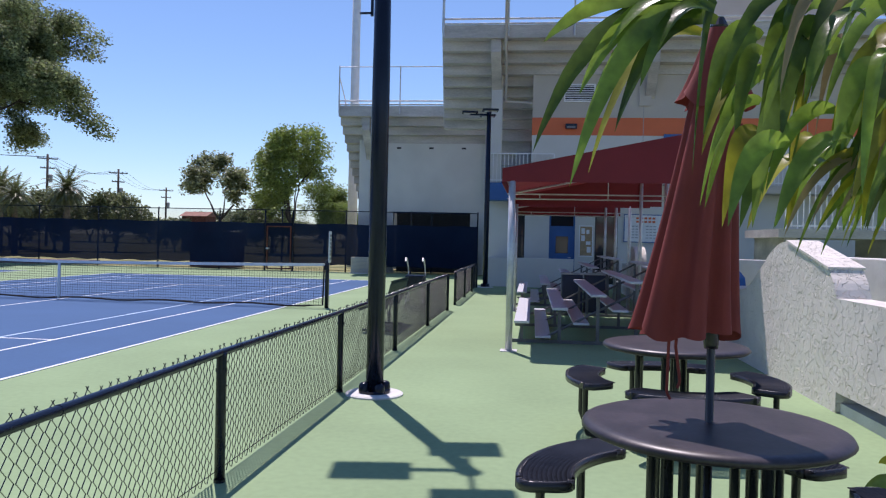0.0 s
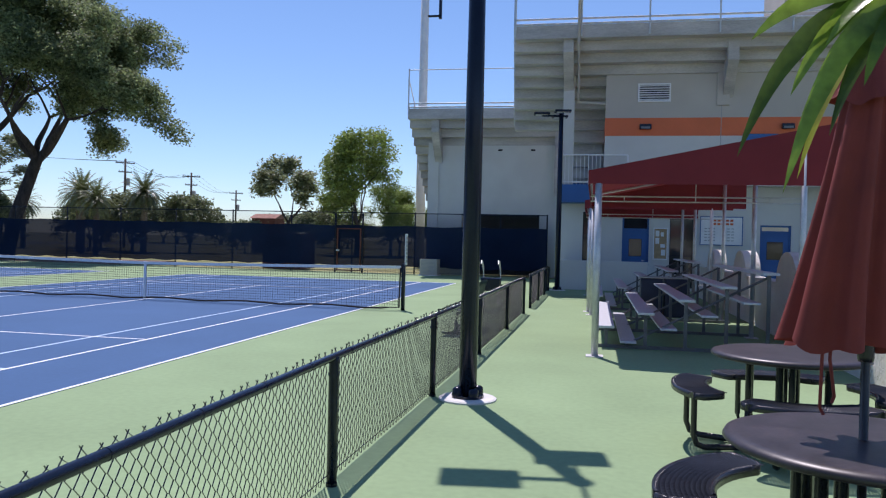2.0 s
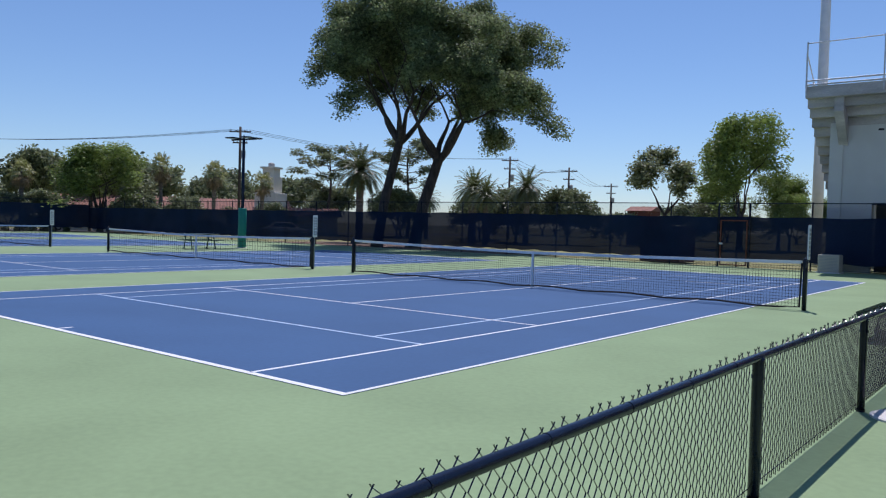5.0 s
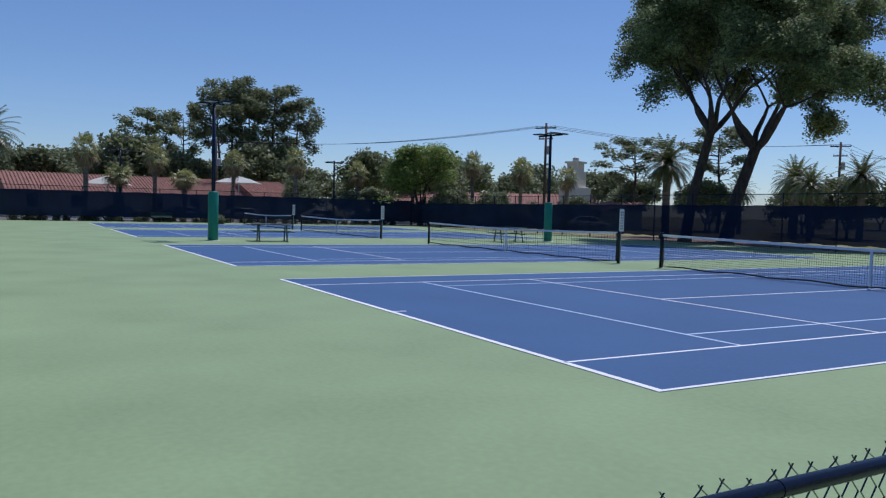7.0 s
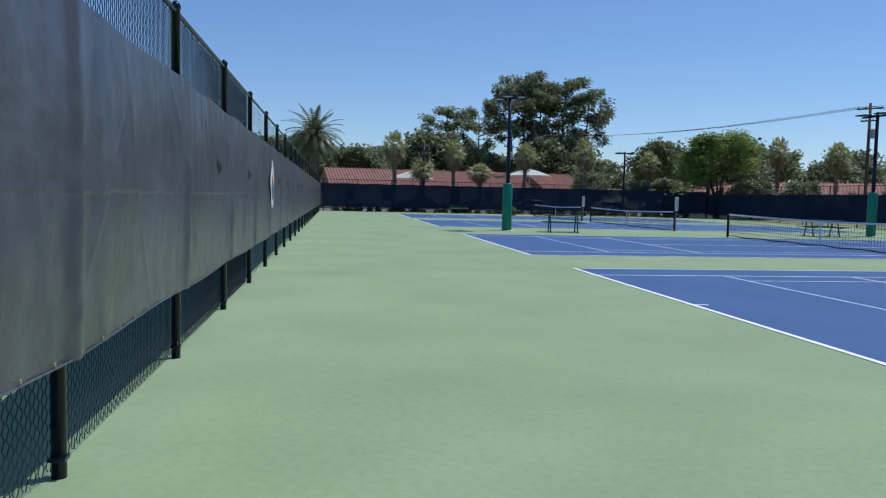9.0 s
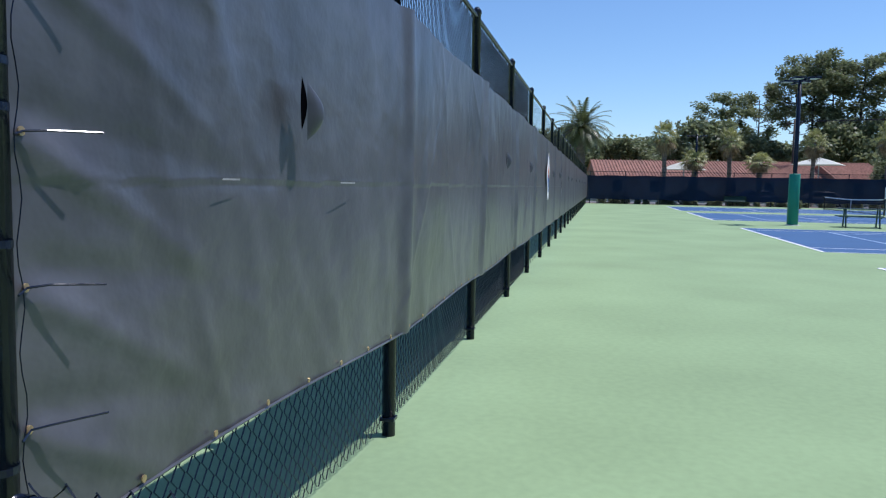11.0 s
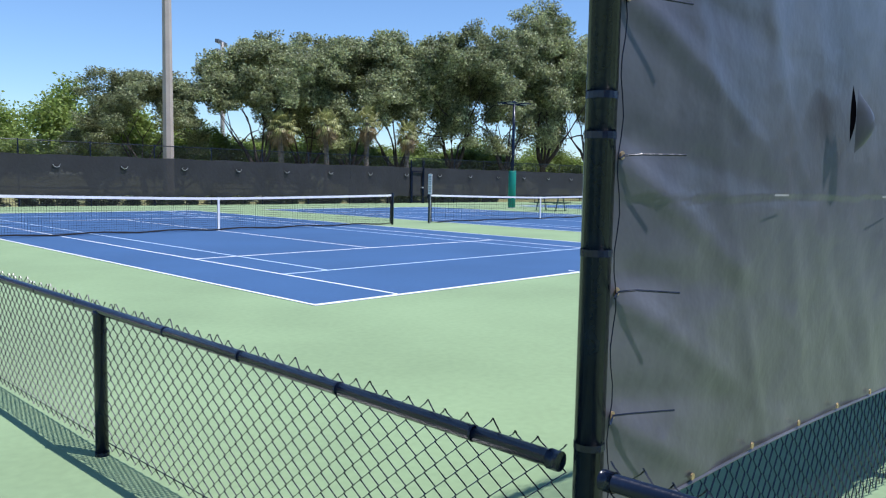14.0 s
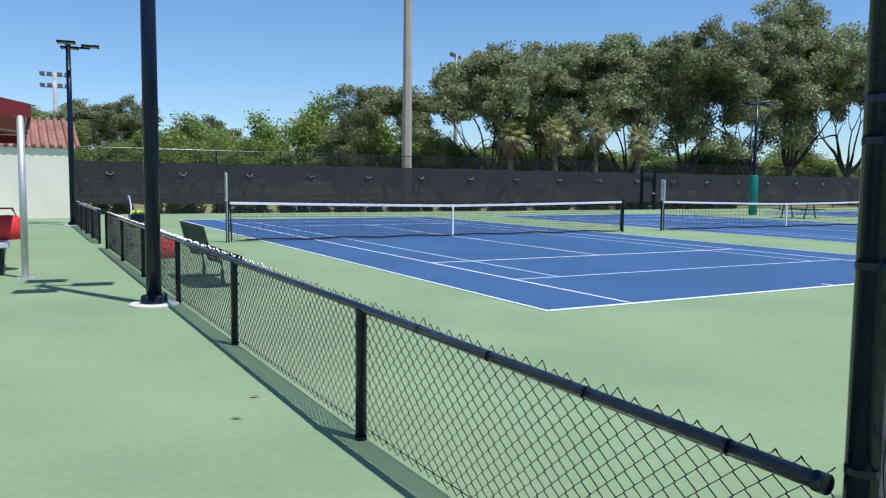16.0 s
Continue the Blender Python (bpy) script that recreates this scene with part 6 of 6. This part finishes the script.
# ==== far houses, sails and cars ====
def tiled_house(x, y, turn, l, w, h, rh, label):
    t = thing("tiled_house", label, "house", (x, y, 0), turn, "tiled houses")
    part("wall", boxes(((-l / 2, -w / 2, -0.06), (l / 2, w / 2, h))), WALLC, t)
    roof = part("roof", prism([(-w / 2 - 0.5, h), (w / 2 + 0.5, h), (0, h + rh)], "x", -l / 2 - 0.4, l / 2 + 0.4), TILE, t, "terracotta barrel tiles")
    bm = bmesh.new()
    n = int((l + 0.8) / 0.34)
    for i in range(n + 1):
        xx = -l / 2 - 0.4 + (l + 0.8) * i / n
        for s in (-1, 1):
            sweep(bm, [(xx, s * (w / 2 + 0.52), h + 0.02), (xx, 0, h + rh + 0.03)], 0.09, 5, False)
    tagged(part("tile_row", bm, TILE, roof), kind="stuff")
    for i in range(int(l / 4)):
        xx = -l / 2 + 2 + i * 4
        for s in (-1, 1):
            wd = part("window", boxes(((xx - 0.5, s * w / 2 - 0.03, 1.0), (xx + 0.5, s * w / 2 + 0.03, 2.3))), GLASS, t)
            part("frame", boxes(((xx - 0.58, s * w / 2 - 0.05, 0.92), (xx + 0.58, s * w / 2 + 0.05, 1.0)), ((xx - 0.58, s * w / 2 - 0.05, 2.3), (xx + 0.58, s * w / 2 + 0.05, 2.38))), WHITE, wd)
    return t


tiled_house(-88.5, 9.0, 96, 30, 12, 2.6, 2.0, "cream house with a long red tiled roof")
tiled_house(-86.0, 21.5, 96, 6, 9, 2.6, 1.6, "cream house with a low red tiled roof")
tiled_house(-72.5, 44.0, 55, 24, 9, 2.5, 1.3, "cream house with a red tiled roof")
tiled_house(-62.5, 54.0, 55, 7, 6, 2.1, 0.9, "small cream house with a red tiled roof")
tw = thing("chimney_tower", "cream stucco tower chimney on a tiled house", "tower", (-64.2, 50.7, 0), 20)
part("shaft", boxes(((-1.3, -1.3, -0.06), (1.3, 1.3, 4.6)), ((-0.9, -0.9, 4.6), (0.9, 0.9, 6.4)), bevel=0.05), WALLC, tw)
part("cap", boxes(((-0.7, -0.7, 6.4), (0.7, 0.7, 7.3)), ((-0.9, -0.9, 7.3), (0.9, 0.9, 7.5))), WALLC, tw)
part("pot", lathe([(0.35, 7.5), (0.35, 7.9), (0.15, 8.0)], 10), GREYP, tw)
rb = thing("brick_hut", "small red hut beyond the field", "hut", (-29.7, 73.0, 0))
part("wall", boxes(((-1.3, -1.3, -0.06), (1.3, 1.3, 3.6))), RUST, rb)
part("roof", prism([(-1.5, 3.6), (1.5, 3.6), (0, 4.1)], "x", -1.5, 1.5), TILE, rb)
for x, y, h, k in ((-69.7, 2.4, 4.0, 2.3), (-77.4, 16.0, 4.8, 3.0)):
    s = thing("shade_umbrella", "large pale shade umbrella beside the houses", "umbrella", (x, y, -0.06), 20, "shade umbrellas")
    part("pole", tube((0, 0, 0), (0, 0, h), 0.06, 8), GALV, s)
    part("canopy", lathe([(k, h - 0.75), (k * 0.5, h - 0.3), (0.05, h)], 4), SAIL, s, "white cloth")
bx = part("storage_container", boxes(((-11.45, 31.6, 0), (-9.4, 33.6, 1.78)), bevel=0.03), RUST, None, "rusty brown storage container behind the fence")
bx["category"] = "container"


def car(x, y, turn, paint):
    c = thing("parked_car", "parked car behind the mesh fence", "car", (x, y, -0.04), turn, "parked cars")
    body = prism([(-2.2, 0.3), (2.2, 0.3), (2.25, 0.7), (1.4, 0.88), (0.7, 1.4), (-1.0, 1.45), (-1.8, 0.95), (-2.25, 0.85)], "y", -0.86, 0.86)
    bmesh.ops.bevel(body, geom=body.edges[:], offset=0.06, segments=2, affect="EDGES")
    part("body", body, paint, c, "", True)
    for s in (-1, 1):
        part("side_glass", prism([(-1.35, 0.97), (1.1, 0.95), (0.62, 1.33), (-0.95, 1.37)], "y", s * 0.862, s * 0.875), GLASS, c)
        for wx in (-1.4, 1.4):
            w = part("tyre", lathe([(0.2, -0.1), (0.32, -0.1), (0.33, 0), (0.32, 0.1), (0.2, 0.1)], 18), BLACK, c)
            w.matrix_basis = pose(wx, s * 0.8, 0.33, 90, 0, 0)
            part("rim", lathe([(0.19, -0.11), (0.19, 0.11)], 12), GALV, w)


for i, (x, y, tn) in enumerate(((-72, 4.0, 80), (-72.3, 9.6, 95), (-72, 15.2, 88), (-71.6, 23.2, 85), (-72, 29, 92), (-62, 41.6, 55), (-55.5, 45.6, 50))):
    car(x, y, tn, CARP[(i * 2 + i // 2) % 4])


# ==== foreground plant ====
plant = thing("bamboo_palm", "overhanging palm with long glossy drooping leaves", "plant", (6.5, -2.75, 0))
org = Vector((6.5, -2.75, 0))
for k, (dx, dy, z) in enumerate(((0, 0, 2.3), (0.12, 0.06, 2.15), (-0.05, 0.02, 1.9))):
    part("stem", sweep(bmesh.new(), [(dx, dy, 0), (dx * 1.3, dy, z * 0.5), (dx - 0.05, dy - 0.05, z)], [0.02, 0.018, 0.012], 8), BLADE, plant, "", True)


def blade(base, tip, width, arch, seed):
    """A long pointed leaflet that leaves its stalk sideways, then bends over and hangs."""
    rnd = random.Random(seed)
    b, t = Vector(base), Vector(tip)
    c = Vector((b.x + (t.x - b.x) * 0.62, (b.y + t.y) / 2, max(b.z, t.z) + arch))
    face = Vector((rnd.uniform(-0.6, 0.6), -1.0, rnd.uniform(-0.1, 0.7))).normalized()
    verts, faces = [], []
    n = 14
    for k in range(n + 1):
        f = k / n
        p = b * (1 - f) ** 2 + c * 2 * f * (1 - f) + t * f * f
        d = ((c - b) * (1 - f) + (t - c) * f).normalized()
        side = d.cross(face).normalized()
        nrm = side.cross(d)
        w = width * math.sin(math.pi * min(1.0, 0.05 + f * 0.95) ** 0.8) ** 0.75
        tw = 0.7 * math.sin(f * 2.2 + seed)
        e = side * math.cos(tw) + nrm * math.sin(tw)
        up = nrm * (0.30 * w + 0.05 * w * math.sin(k * 1.9 + seed))
        verts.extend([tuple(p + e * w + up - org), tuple(p - org), tuple(p - e * w + up - org)])
    for k in range(n):
        q = 3 * k
        faces.extend([(q, q + 1, q + 4, q + 3), (q + 1, q + 2, q + 5, q + 4)])
    return verts, faces


# the frond that reaches over the tables: foot and end of each leaflet, across and up
REACH = [(5.83, 2.16, 5.47, 2.05), (5.83, 2.14, 5.45, 1.78), (5.85, 2.12, 5.54, 1.69), (5.87, 2.10, 5.59, 1.73), (5.88, 2.13, 5.70, 1.93), (5.80, 2.17, 5.52, 2.09), (5.89, 2.15, 5.83, 1.72), (5.86, 2.15, 5.56, 1.92), (5.90, 2.12, 5.65, 1.83), (5.92, 2.18, 5.62, 2.02)]
for i, (xa, za, xb, zb) in enumerate(REACH):
    y = -2.90 + 0.05 * math.sin(i * 2.7)
    raw("leaf", *blade((xa, y + 0.03, za), (xb, y - 0.03, zb), 0.027 if i != 6 else 0.013, 0.05, i), BLADEY if i == 3 else BLADE, plant, "", True)
part("stem", sweep(bmesh.new(), [Vector((6.45, -2.80, 1.9)) - org, Vector((6.25, -2.84, 2.28)) - org, Vector((5.98, -2.88, 2.24)) - org, Vector((5.80, -2.90, 2.15)) - org], [0.014, 0.011, 0.008, 0.004], 7), BLADE, plant, "", True)
rnd = random.Random(77)
for i in range(62):
    u = rnd.uniform(0, 1)
    x = 6.00 + 0.42 * u
    z = rnd.uniform(1.80, 2.26) - 0.10 * u
    l = rnd.uniform(0.24, 0.38)
    a = rnd.uniform(0.2, 0.75)
    low = max(1.60, z - l * math.cos(a))
    y = -2.86 + rnd.uniform(-0.14, 0.16)
    dry = i % 17 == 7
    raw("leaf", *blade((x, y, z), (max(5.86, x - l * math.sin(a)), y - rnd.uniform(0.0, 0.10), low), rnd.uniform(0.018, 0.028) * (0.6 if dry else 1), 0.04, 100 + i), DEADL if dry else BLADEY if i % 6 == 0 else BLADE, plant, "dry brown leaf" if dry else "", True)
for i in range(14):
    x = 6.12 + 0.02 * i
    raw("leaf", *blade((x + 0.16, -2.84, 1.78 + 0.02 * math.sin(i)), (x - 0.06, -2.9 + 0.02 * (i % 3), 1.58 + 0.05 * math.sin(i * 2.3)), 0.011, 0.03, 200 + i), (DEADL, BLADEY, BLADE)[i % 3], plant, "", True)
for i in range(7):
    raw("leaf", *blade((6.33, -3.0, 1.00), (6.20 + 0.04 * i, -3.05 + 0.03 * i, 1.03 + 0.05 * math.sin(i * 2)), 0.018, 0.03, 300 + i), BLADEY if i % 2 else BLADE, plant, "", True)
